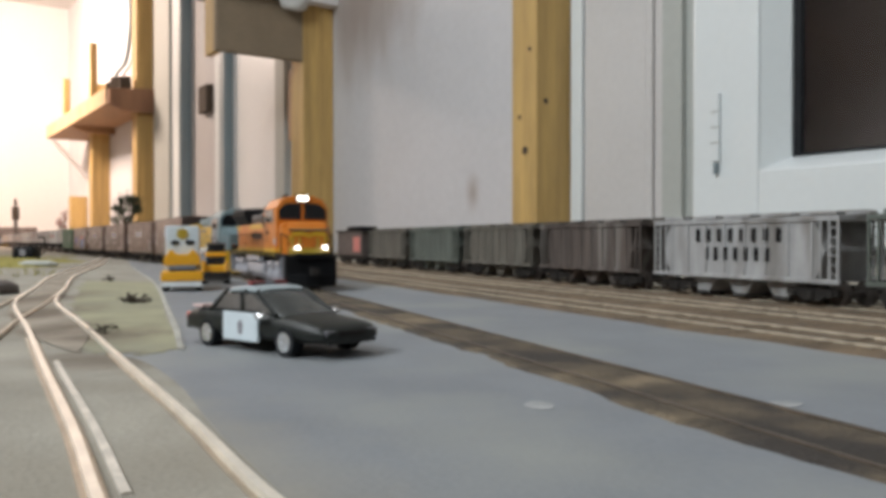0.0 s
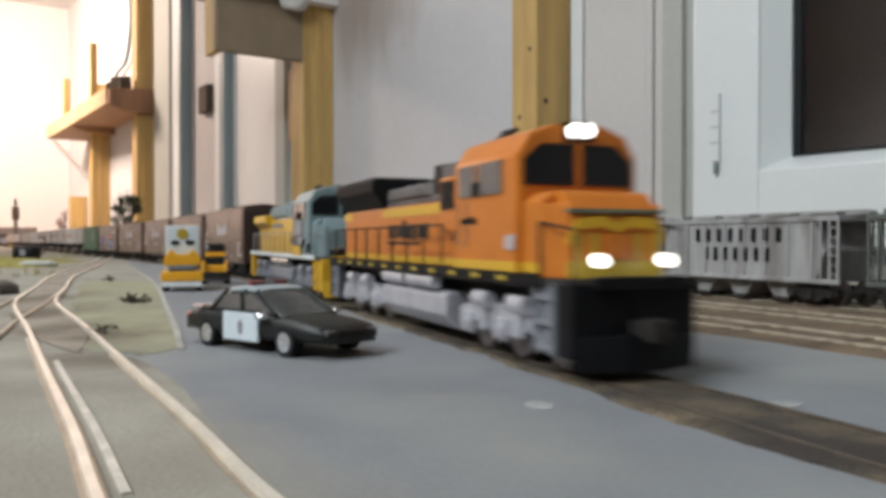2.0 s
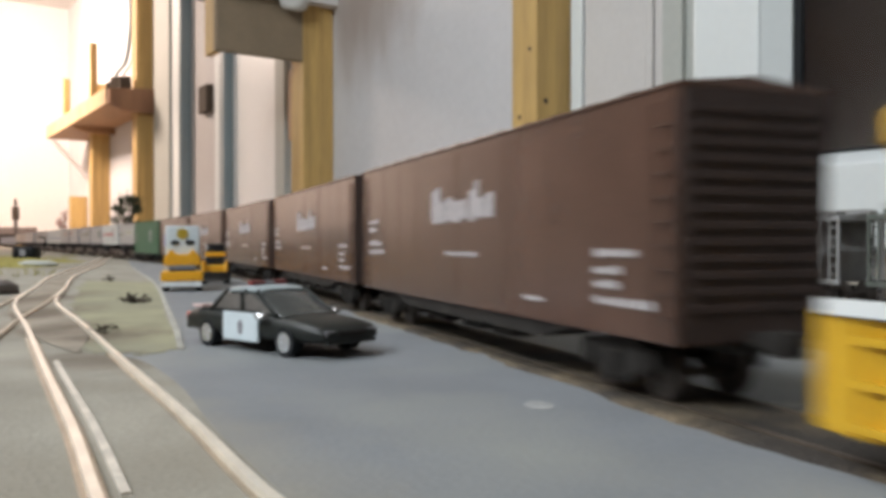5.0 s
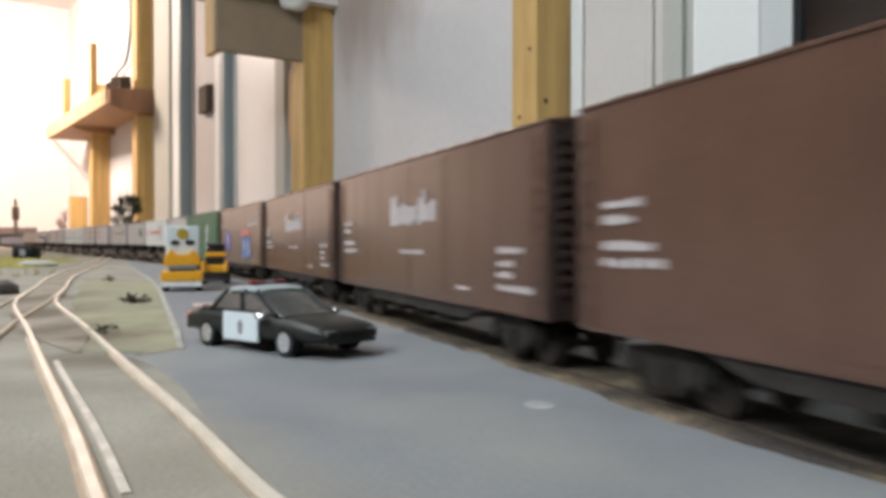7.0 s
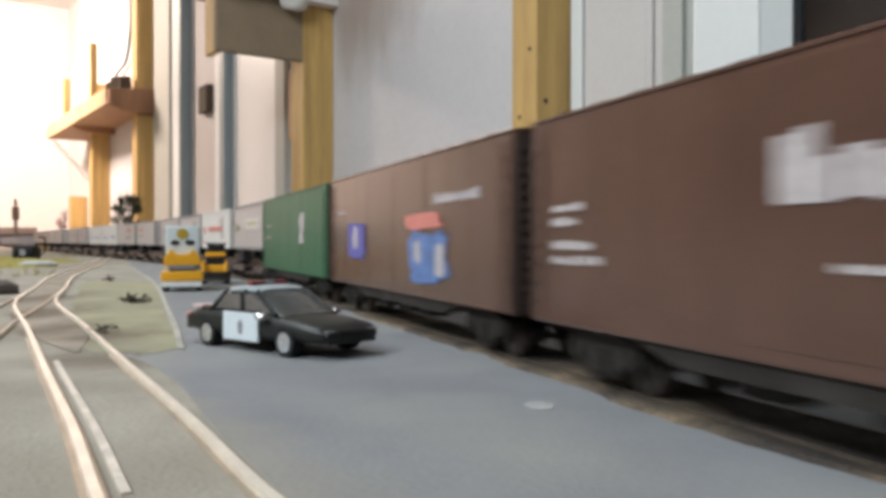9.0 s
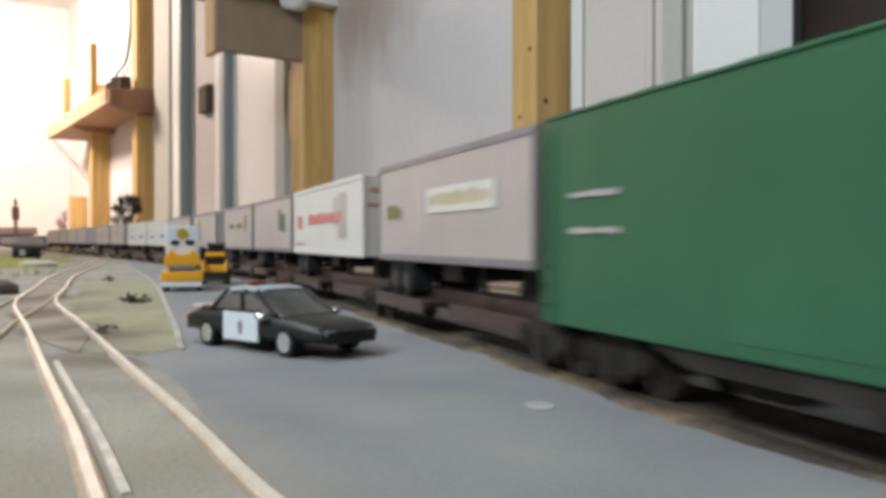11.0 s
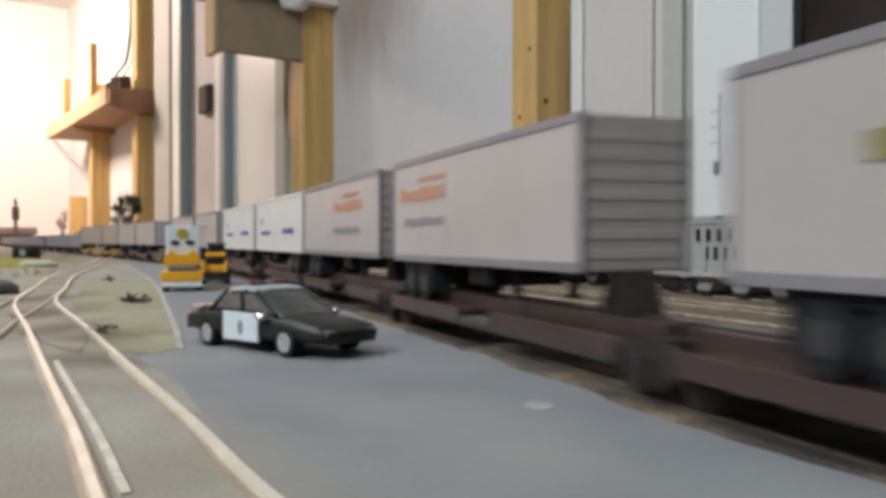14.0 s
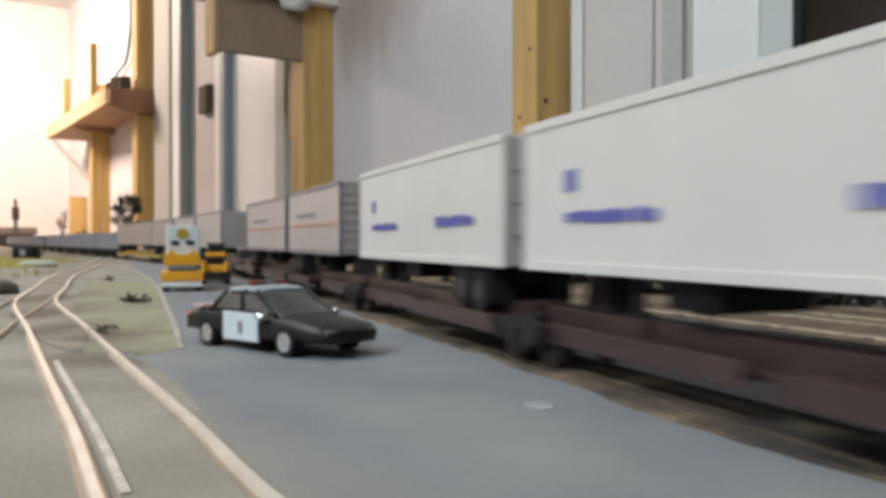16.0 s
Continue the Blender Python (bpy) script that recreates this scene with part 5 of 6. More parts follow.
TRAILERS = (
    (2.408, 2.546, "trailer", True, "silver trailer with a pale yellow name board", (("flat", "trailer_w", -0.08, 0.33, 0.0378, 0.0462, 0), ("bars", "cream_l", -0.06, 0.31, 0.0400, 0.0446, 9), ("bars", "yellow_l", -0.42, -0.30, 0.0370, 0.0420, 3))),
    (2.572, 2.735, "trailer_w", True, "white trailer with red lettering and a grey arrow", (("flat", "trailer", 0.15, 0.20, 0.0360, 0.0500, 0), ("flat", "trailer", 0.22, 0.31, 0.0300, 0.0520, 0), ("bars", "red", -0.22, 0.27, 0.0375, 0.0430, 11), ("flat", "red", -0.42, -0.34, 0.0360, 0.0430, 0), ("bars", "red", -0.46, -0.28, 0.0262, 0.0272, 8))),
    (2.745, 2.887, "trailer", True, "silver trailer with large dark green initials", (("bars", "green_l", 0.21, 0.37, 0.0330, 0.0500, 3),)),
    (2.897, 3.036, "trailer", True, "silver trailer with yellow lettering", (("bars", "yellow_l", -0.30, -0.10, 0.0390, 0.0440, 4), ("bars", "yellow_l", 0.0, 0.18, 0.0390, 0.0440, 5), ("flat", "yellow_l", 0.27, 0.33, 0.0375, 0.0500, 0))),
    (3.080, 3.222, "trailer", True, "silver trailer with small orange lettering", (("bars", "orange_l", -0.44, -0.12, 0.0425, 0.0475, 7), ("bars", "orange_l", -0.30, -0.10, 0.0495, 0.0510, 6), ("bars", "grey_l", -0.40, -0.12, 0.0340, 0.0365, 8))),
    (3.242, 3.398, "trailer", True, "silver trailer with orange lettering and dark end", (("bars", "orange_l", -0.02, 0.32, 0.0425, 0.0475, 7), ("bars", "orange_l", 0.10, 0.30, 0.0495, 0.0510, 6), ("bars", "grey_l", -0.02, 0.30, 0.0320, 0.0350, 8))),
    (3.408, 3.572, "trailer_w", False, "white trailer with blue lettering", (("flat", "blue_l", -0.37, -0.34, 0.0400, 0.0450, 0), ("bars", "blue_l", -0.37, -0.14, 0.0325, 0.0355, 8), ("flat", "blue_l", -0.37, -0.24, 0.0340, 0.0350, 0), ("bars", "blue_l", 0.14, 0.36, 0.0330, 0.0365, 7))),
    (3.585, 3.735, "trailer_w", False, "white trailer with small blue lettering", (("flat", "blue_l", -0.37, -0.34, 0.0400, 0.0450, 0), ("bars", "blue_l", -0.37, -0.14, 0.0325, 0.0355, 8), ("bars", "blue_l", 0.14, 0.36, 0.0330, 0.0365, 7))),
    (3.775, 3.911, "trailer", True, "silver trailer with a thin orange stripe", (("flat", "orange_l", -0.47, 0.47, 0.0365, 0.0378, 0), ("bars", "grey_l", -0.30, 0.10, 0.0420, 0.0445, 8))),
    (3.925, 4.080, "trailer", True, "silver trailer with a thin orange stripe", (("flat", "orange_l", -0.47, 0.47, 0.0365, 0.0378, 0), ("bars", "grey_l", -0.30, 0.10, 0.0420, 0.0445, 8))),
    (4.215, 4.370, "trailer", True, "dull silver trailer with ribbed end", ()),
    (4.380, 4.525, "trailer", True, "dull silver trailer with plain sides", ()),
    (4.535, 4.700, "trailer_t", True, "tan trailer on a yellowish flatcar", ()),
    (4.712, 5.010, "trailer_t", True, "long tan trailer on a yellowish flatcar", ()),
)
for i, (a, b, skin, rear, label, marks) in enumerate(TRAILERS):
    before = TRAILERS[i - 1][1] + (0.006 if i > 4 else 0.0) if i else 2.402
    shift = 0.006 if i > 3 else 0.0
    a, b = a + shift, b + shift
    spine_car((before + a) / 2 if i else 2.404, (b + TRAILERS[i + 1][0] + (0.006 if i > 2 else 0.0)) / 2 if i + 1 < len(TRAILERS) else b + 0.004, rear, "yflat" if skin == "trailer_t" else "spine")
    trailer(a, b, skin, label, rear, marks)
for i in range(14):
    container_car(5.025 + i * 0.216, 5.025 + i * 0.216 + 0.205, "contain", "dark")


# ---- covered hoppers standing on the yard track ----
def hopper(s0, s1, paint, label, letters=False):
    L = s1 - s0 - 0.010
    h = L / 2
    p = yard((s0 + s1) / 2, 0.307)
    car = thing("covered_hopper", label, "hopper wagon", "yard hoppers",
                m=Matrix.Translation((p.x, p.y, RT)) @ Matrix.Rotation(math.atan2(-YU.y, -YU.x), 4, "Z"))
    hw = 0.0168
    bm = bmesh.new()
    prism(bm, [(-h + 0.0135, 0.0098), (h - 0.0135, 0.0098), (h - 0.008, 0.0240), (h - 0.0135, 0.0376), (-h + 0.0135, 0.0376), (-h + 0.008, 0.0240)], -hw + 0.0007, hw - 0.0007, "y", 0.0004)
    part("body", bm, paint, car)
    bm = bmesh.new()
    box(bm, -h, h, -hw, hw, 0.0368, 0.0392, 0.0004)
    prism(bm, [(-hw, 0.0390), (0, 0.0402), (hw, 0.0390)], -h + 0.001, h - 0.001, "x")
    part("roof", bm, paint, car)
    for k in range(5):
        bm = bmesh.new()
        x = -h + L * (k + 0.5) / 5
        for y in (-0.010, 0.010):
            box(bm, x - 0.0075, x + 0.0075, y - 0.0028, y + 0.0028, 0.0396, 0.0413, 0.0004)
        part("roof_hatch", bm, paint, car)
    bm = bmesh.new()
    box(bm, -h - 0.002, h + 0.002, -0.0035, 0.0035, 0.0412, 0.0417)
    part("running_board", bm, paint, car)
    bm = bmesh.new()
    for side in (-1, 1):
        y0, y1 = sorted((side * (hw + 0.0003), side * (hw - 0.0016)))
        box(bm, -h, h, y0, y1, 0.0098, 0.0118, 0.0003)
    part("side_sill", bm, paint, car)
    ribs = [-h + 0.0145 + (L - 0.029) * i / 7 for i in range(8)]
    for side in (-1, 1):
        pieces("side_rib", [(x - 0.0006, x + 0.0006, *sorted((side * (hw - 0.0001), side * (hw - 0.0012))), 0.0119, 0.0367) for x in ribs], paint, car)
    for d in (-1, 1):
        for side in (-1, 1):
            bm = bmesh.new()
            y0, y1 = sorted((side * (hw - 0.0002), side * (hw - 0.0012)))
            for q in (0.0004, 0.0048, 0.0095):
                x0, x1 = sorted((d * (h - q), d * (h - q - 0.0010)))
                box(bm, x0, x1, y0, y1, 0.0116, 0.0370)
            for k in range(6):
                rod(bm, (d * (h - 0.0008), side * (hw - 0.0004), 0.0140 + k * 0.0040), (d * (h - 0.0055), side * (hw - 0.0004), 0.0140 + k * 0.0040), 0.0003, 5)
            part("end_ladder", bm, paint, car)
        coupler(car, d * h, d)
        truck_static(car, d * (h - 0.017))
    for x in (-0.026, 0.0, 0.026):
        bm = bmesh.new()
        prism(bm, [(x - 0.0105, 0.0105), (x + 0.0105, 0.0105), (x + 0.0035, 0.0016), (x - 0.0035, 0.0016)], -hw + 0.0045, hw - 0.0045, "y", 0.0004)
        part("discharge_bay", bm, paint, car)
        boxpart("bay_frame", (x - 0.0045, x + 0.0045, -hw + 0.0038, hw - 0.0038, 0.0012, 0.0026), M["dark"], car)
    if letters:
        for z, x0, n, pitch in ((0.0280, -0.0272, 8, 0.0077), (0.0188, -0.0208, 7, 0.0068)):
            pieces("lettering_bar", [(x0 + i * pitch, x0 + i * pitch + pitch * 0.36, -hw + 0.0001, -hw + 0.0007, z, z + 0.0064) for i in range(n)], M["black"], car)
    return car


hops = ((0.112, 0.242, "hop_green", "grey-green weathered covered hopper wagon on the yard track", False),
        (0.245, 0.378, "hop_grey", "pale grey covered hopper wagon with black lettering", True),
        (0.380, 0.503, "hop_brown", "streaked brown covered hopper wagon on the yard track", False),
        (0.505, 0.630, "hop_dirty", "dirty beige covered hopper wagon on the yard track", False),
        (0.632, 0.757, "hop_green", "grey-green weathered covered hopper wagon on the yard track", False),
        (0.759, 0.884, "hop_dirty", "dirty beige covered hopper wagon on the yard track", False))
for s0, s1, key, label, letters in hops:
    hopper(s0, s1, M[key], label, letters)
p = yard(0.955, 0.307)
cab = thing("caboose", "dark grey caboose with a red panel on the yard track", "caboose",
            m=Matrix.Translation((p.x, p.y, RT)) @ Matrix.Rotation(math.atan2(-YU.y, -YU.x), 4, "Z"))
bm = bmesh.new()
box(bm, -0.050, 0.050, -0.0165, 0.0165, 0.0105, 0.0390, 0.0008)
part("body", bm, M["brownish"], cab)
bm = bmesh.new()
box(bm, -0.056, 0.056, -0.0178, 0.0178, 0.0390, 0.0408, 0.0006)
box(bm, -0.016, 0.016, -0.0140, 0.0140, 0.0408, 0.0455, 0.0010)
part("roof", bm, M["black"], cab)
boxpart("red_panel", (0.018, 0.044, -0.0170, -0.0164, 0.0150, 0.0330), M["red"], cab)
boxpart("underframe", (-0.056, 0.056, -0.0150, 0.0150, 0.0075, 0.0106), M["dark"], cab)
for x in (-0.034, 0.034):
    truck_static(cab, x)


# ---- toys and scenery on the layout ----
def loft(bm, sections, n=20, power=3.2):
    """Rounded cross-sections (x, half width, z0, z1), joined along x and capped."""
    rings = []
    for x, hw, z0, z1 in sections:
        ring = []
        for k in range(n):
            a = 2 * math.pi * (k + 0.5) / n
            c, s = math.cos(a), math.sin(a)
            ring.append(bm.verts.new((x, hw * math.copysign(abs(c) ** (2 / power), c),
                                      (z0 + z1) / 2 + (z1 - z0) / 2 * math.copysign(abs(s) ** (2 / power), s))))
        rings.append(ring)
    for r, q in zip(rings, rings[1:]):
        for k in range(n):
            bm.faces.new((r[k], r[(k + 1) % n], q[(k + 1) % n], q[k]))
    bm.faces.new(rings[0][::-1])
    bm.faces.new(rings[-1])


def police_car(m):
    car = thing("police_car", "black toy police car with white door and pale roof", "toy car", m=m)
    bm = bmesh.new()
    loft(bm, [(-0.0305, 0.0088, 0.0050, 0.0088), (-0.0298, 0.0102, 0.0036, 0.0098), (-0.0255, 0.0111, 0.0030, 0.0106), (-0.0170, 0.0114, 0.0028, 0.0108),
              (0.0, 0.0115, 0.0027, 0.0106), (0.0120, 0.0114, 0.0028, 0.0103), (0.0210, 0.0111, 0.0030, 0.0096), (0.0275, 0.0105, 0.0033, 0.0087), (0.0302, 0.0092, 0.0040, 0.0076), (0.0308, 0.0078, 0.0046, 0.0068)])
    body = part("body", bm, M["car_black"], car)
    bm = bmesh.new()
    loft(bm, [(-0.0215, 0.0082, 0.0085, 0.0105), (-0.0185, 0.0089, 0.0085, 0.0128), (-0.0130, 0.0088, 0.0085, 0.0156), (-0.0070, 0.0087, 0.0085, 0.0166),
              (0.0010, 0.0087, 0.0085, 0.0165), (0.0060, 0.0089, 0.0085, 0.0145), (0.0120, 0.0091, 0.0085, 0.0112), (0.0145, 0.0090, 0.0085, 0.0102)], power=2.8)
    part("greenhouse", bm, M["car_glass"], car, "smoked windows")
    for side in (-1, 1):
        for pts in ([(-0.0165, 0.0106), (-0.0118, 0.0146), (-0.0046, 0.0152), (-0.0046, 0.0106)], [(-0.0026, 0.0106), (-0.0026, 0.0152), (0.0012, 0.0150), (0.0088, 0.0106)]):
            bm = bmesh.new()
            prism(bm, pts, *sorted((side * 0.0086, side * 0.00905)), "y")
            part("side_window", bm, M["side_glass"], car, "grey side window")
    bm = bmesh.new()
    loft(bm, [(-0.0128, 0.0070, 0.0150, 0.0160), (-0.0110, 0.0082, 0.0148, 0.0168), (-0.0050, 0.0084, 0.0150, 0.0173), (0.0005, 0.0082, 0.0150, 0.0171), (0.0022, 0.0072, 0.0150, 0.0164)], power=3)
    part("roof", bm, M["car_roof"], car, "pale blue-grey roof")
    for side in (-1, 1):
        for a, b in (((-0.0185, 0.0100), (-0.0120, 0.0158)), ((-0.0035, 0.0100), (-0.0030, 0.0163)), ((0.0120, 0.0100), (0.0020, 0.0160))):
            bm = bmesh.new()
            rod(bm, (a[0], side * 0.0094, a[1]), (b[0], side * 0.0080, b[1]), 0.0006, 8)
            part("window_pillar", bm, M["car_black"], car)
        bm = bmesh.new()
        box(bm, *(-0.0090, 0.0068), *sorted((side * 0.0109, side * 0.01175)), 0.0028, 0.0103, 0.0002)
        door = part("door", bm, M["car_white"], car, "white front door")
        bm = bmesh.new()
        prism(bm, [(-0.0020, 0.0072), (-0.0008, 0.0086), (0.0004, 0.0072), (0.0000, 0.0046), (-0.0016, 0.0046)], *sorted((side * 0.01170, side * 0.01185)), "y")
        part("door_emblem", bm, M["grey_l"], door, "grey star-shaped emblem")
        bm = bmesh.new()
        loft(bm, [(0.0078, 0.0014, 0.0092, 0.0104), (0.0095, 0.0018, 0.0088, 0.0110), (0.0112, 0.0012, 0.0092, 0.0104)], 10, 2.4)
        mir = part("mirror", bm, M["chrome"], car, "bright door mirror")
        mir.location = (0, side * 0.0122, 0)
        for x, nm in ((-0.0172, "wheel"), (0.0178, "wheel")):
            bm = bmesh.new()
            cyl(bm, (x, side * 0.0098, 0.0037), 0.0037, 0.0034, "y", 24)
            w = part(nm, bm, M["rubber"], car)
            bm = bmesh.new()
            cyl(bm, (x, side * 0.0114, 0.0037), 0.0026, 0.0006, "y", 18)
            for k in range(5):
                cyl(bm, (x + 0.0015 * math.cos(k * 1.257), side * 0.0117, 0.0037 + 0.0015 * math.sin(k * 1.257)), 0.0004, 0.0004, "y", 6)
            part("hubcap", bm, M["chrome"], w, "silver hubcap")
        bm = bmesh.new()
        box(bm, 0.0288, 0.0306, *sorted((side * 0.0050, side * 0.0086)), 0.0056, 0.0072, 0.0003)
        part("headlight", bm, M["grey_l"], car)
        bm = bmesh.new()
        box(bm, -0.0304, -0.0282, *sorted((side * 0.0058, side * 0.0100)), 0.0066, 0.0088, 0.0003)
        part("tail_light", bm, M["red"], car, "red tail light")
    bm = bmesh.new()
    box(bm, 0.0296, 0.0310, -0.0082, 0.0082, 0.0036, 0.0048, 0.0006)
    part("front_bumper", bm, M["car_black"], car)
    bm = bmesh.new()
    box(bm, -0.0312, -0.0296, -0.0094, 0.0094, 0.0040, 0.0062, 0.0005)
    part("rear_bumper", bm, M["car_black"], car)
    bm = bmesh.new()
    box(bm, 0.0300, 0.0311, -0.0045, 0.0045, 0.0056, 0.0070, 0.0002)
    part("grille", bm, M["dark"], car)
    # lamp's pinkish highlight on the boot, painted as a thin pale plate
    boxpart("boot_sticker", (-0.0275, -0.0225, -0.0098, -0.0040, 0.0104, 0.0111), M["pink"], car, "painted pale pink glint on the boot", 0.0002)
    for y0, y1, key in ((-0.0060, -0.0016, "bar_red"), (0.0016, 0.0060, "bar_red"), (-0.0016, 0.0016, "grey_l")):
        boxpart("light_bar", (-0.0058, -0.0034, y0, y1, 0.0172, 0.0184), M[key], car, "dull red and grey roof light bar", 0.0003)
    return car


police_car(pose(-0.0459, 0.2274, 0.00015, 0, 0, -41.6))


def box_truck(m):
    """Facing +x: yellow bonnet and bumper, white body behind the cab with a round emblem."""
    tr = thing("toy_truck", "yellow toy truck with a tall white body", "toy truck", m=m)
    bm = bmesh.new()
    box(bm, -0.036, 0.002, -0.0095, 0.0095, 0.0130, 0.0382, 0.0010)
    part("white_body", bm, M["car_white"], tr, "white box body")
    bm = bmesh.new()
    cyl(bm, (0.0022, 0, 0.0335), 0.0032, 0.0006, "x", 20)
    part("emblem", bm, M["olive"], tr, "round yellow emblem")
    bm = bmesh.new()
    for y in (-0.0042, 0.0042):
        loft(bm, [(0.0021, 0.0026, 0.0268, 0.0298), (0.0027, 0.0024, 0.0270, 0.0296)], 14, 2.2)
        for v in bm.verts[-28:]:
            v.co.y += y
    part("windscreen", bm, M["winglass"], tr)
    bm = bmesh.new()
    prism(bm, [(-0.0105, 0.0150), (-0.0100, 0.0200), (-0.0062, 0.0245), (-0.0030, 0.0215), (0.0030, 0.0215), (0.0062, 0.0245), (0.0100, 0.0200), (0.0105, 0.0150)], 0.0023, 0.0080, "x", 0.0006)
    part("fender", bm, M["toy_yellow"], tr)
    bm = bmesh.new()
    box(bm, 0.0081, 0.0100, -0.0075, 0.0075, 0.0118, 0.0150, 0.0004)
    part("grille", bm, M["grey"], tr, "dark grey grille")
    bm = bmesh.new()
    box(bm, -0.010, 0.0118, -0.0118, 0.0118, 0.0058, 0.0116, 0.0012)
    part("bonnet", bm, M["toy_yellow"], tr)
    bm = bmesh.new()
    box(bm, 0.0119, 0.0132, -0.0112, 0.0112, 0.0026, 0.0056, 0.0005)
    part("bumper", bm, M["white"], tr, "white bumper")
    boxpart("chassis", (-0.036, 0.0105, -0.0070, 0.0070, 0.0040, 0.0128), M["dark"], tr)
    for x in (-0.026, 0.003):
        for side in (-1, 1):
            bm = bmesh.new()
            cyl(bm, (x, side * 0.0092, 0.0048), 0.0048, 0.0036, "y", 20)
            part("wheel", bm, M["rubber"], tr)
    return tr


box_truck(pose(-0.1545, 0.486, 0.00015, 0, 0, -74))

loader = thing("toy_loader", "yellow and black toy loader standing behind the truck", "toy vehicle", m=pose(-0.157, 0.566, 0.00015, 0, 0, -78))
bm = bmesh.new()
box(bm, -0.014, 0.009, -0.0082, 0.0082, 0.0048, 0.0128, 0.0012)
part("body", bm, M["toy_yellow"], loader)
bm = bmesh.new()
prism(bm, [(-0.011, 0.0129), (0.005, 0.0129), (0.002, 0.0265), (-0.008, 0.0265)], -0.0060, 0.0060, "y", 0.0006)
cabin = part("cab", bm, M["winglass"], loader)
boxpart("cab_band", (-0.0102, 0.0042, -0.0066, 0.0066, 0.0186, 0.0216), M["toy_yellow"], cabin, "yellow band round the cab", bevel=0.0004)
boxpart("cab_roof", (-0.009, 0.003, -0.0066, 0.0066, 0.0266, 0.0280), M["brownish"], loader, bevel=0.0004)
for side in (-1, 1):
    bm = bmesh.new()
    rod(bm, (-0.006, side * 0.0074, 0.0135), (0.011, side * 0.0074, 0.0150), 0.0011)
    rod(bm, (0.011, side * 0.0074, 0.0150), (0.013, side * 0.0074, 0.0080), 0.0011)
    part("arm", bm, M["toy_yellow"], loader)
    bm = bmesh.new()
    for x in (-0.008, 0.006):
        cyl(bm, (x, side * 0.0076, 0.0042), 0.0042, 0.0036, "y", 20)
    part("wheels", bm, M["rubber"], loader)
bm = bmesh.new()
prism(bm, [(0.0125, 0.0020), (0.0170, 0.0020), (0.0150, 0.0040), (0.0150, 0.0085), (0.0125, 0.0085)], -0.0092, 0.0092, "y", 0.0003)
part("bucket", bm, M["dark"], loader)


def twigs(name, label, m, n, length, r, seed, key="bark"):
    rnd = random.Random(seed)
    bm = bmesh.new()
    for _ in range(n):
        a = Vector((rnd.uniform(-1, 1), rnd.uniform(-1, 1), 0)) * length * 0.5
        a.z = r + rnd.uniform(0, length * 0.18)
        d = Vector((rnd.uniform(-1, 1), rnd.uniform(-1, 1), rnd.uniform(-0.15, 0.5))).normalized() * length * rnd.uniform(0.3, 0.7)
        b = a + d
        b.z = max(b.z, r)
        rod(bm, a, b, r * rnd.uniform(0.6, 1.2), 5)
    ob = part(name, bm, M[key])
    ob.matrix_basis = m
    return tagged(ob, label, "twigs", kind="stuff")


twigs("twig_pile", "small heap of dark dry twigs on the ground", pose(-0.1465, 0.388, 0.0), 34, 0.009, 0.00045, 3)
twigs("twig_pile", "few dark twig bits beside the siding", pose(-0.245, 0.60, 0.0), 8, 0.008, 0.0006, 5)
twigs("twig_pile", "few dark twig bits between the siding rails", pose(-0.107, 0.262, 0.0), 14, 0.008, 0.0003, 7)


def shrub(name, label, m, height, width, key, seed, n=420):
    """A short stem with limbs and a ragged crown of small leaf clumps."""
    rnd = random.Random(seed)
    tree = thing(name, label, "tree", m=m)
    bm = bmesh.new()
    tips = []
    cyl(bm, (0, 0, height * 0.2), width * 0.05, height * 0.4, "z", 8, width * 0.03)
    for _ in range(14):
        a = rnd.uniform(0, 6.283)
        z = height * rnd.uniform(0.15, 0.6)
        tip = Vector((math.cos(a) * width * rnd.uniform(0.2, 0.5), math.sin(a) * width * rnd.uniform(0.2, 0.5), min(height, z + height * rnd.uniform(0.15, 0.45))))
        rod(bm, (0, 0, z * 0.7), tip, width * 0.016, 5)
        tips.append(tip)
    tips.append(Vector((0, 0, height * 0.95)))
    part("trunk", bm, M["bark"], tree)
    verts, faces = [], []
    for _ in range(n):
        c = rnd.choice(tips) + Vector((rnd.gauss(0, 1), rnd.gauss(0, 1), rnd.gauss(0, 1))) * width * 0.09
        u = Vector((rnd.gauss(0, 1), rnd.gauss(0, 1), rnd.gauss(0, 1))).normalized()
        v = u.cross(Vector((rnd.gauss(0, 1), rnd.gauss(0, 1), rnd.gauss(0, 1)))).normalized()
        s = width * rnd.uniform(0.03, 0.07)
        k = len(verts)
        verts += [c - u * s, c + v * s * 0.5, c + u * s, c - v * s * 0.5]
        faces.append((k, k + 1, k + 2, k + 3))
    me = bpy.data.meshes.new("crown")
    me.from_pydata([tuple(q) for q in verts], [], faces)
    me.materials.append(M[key])
    crown = new("crown", me)
    crown.parent = tree
    return tree


shrub("model_tree", "dark green bushy model tree beside the line", pose(-0.985, 2.55, 0.0), 0.160, 0.092, "leaf", 2, 1500)
shrub("model_tree", "small dark green model bush by the wall", pose(-1.90, 4.33, 0.0), 0.10, 0.07, "leaf", 6, 250)
shrub("model_tree", "small dark bush by the door frame", pose(-0.845, 2.95, 0.0), 0.125, 0.04, "leaf", 9, 200)
shrub("model_tree", "dark red pointed model tree by the wall", pose(-2.05, 4.42, 0.0), 0.185, 0.055, "redleaf", 8, 1200)

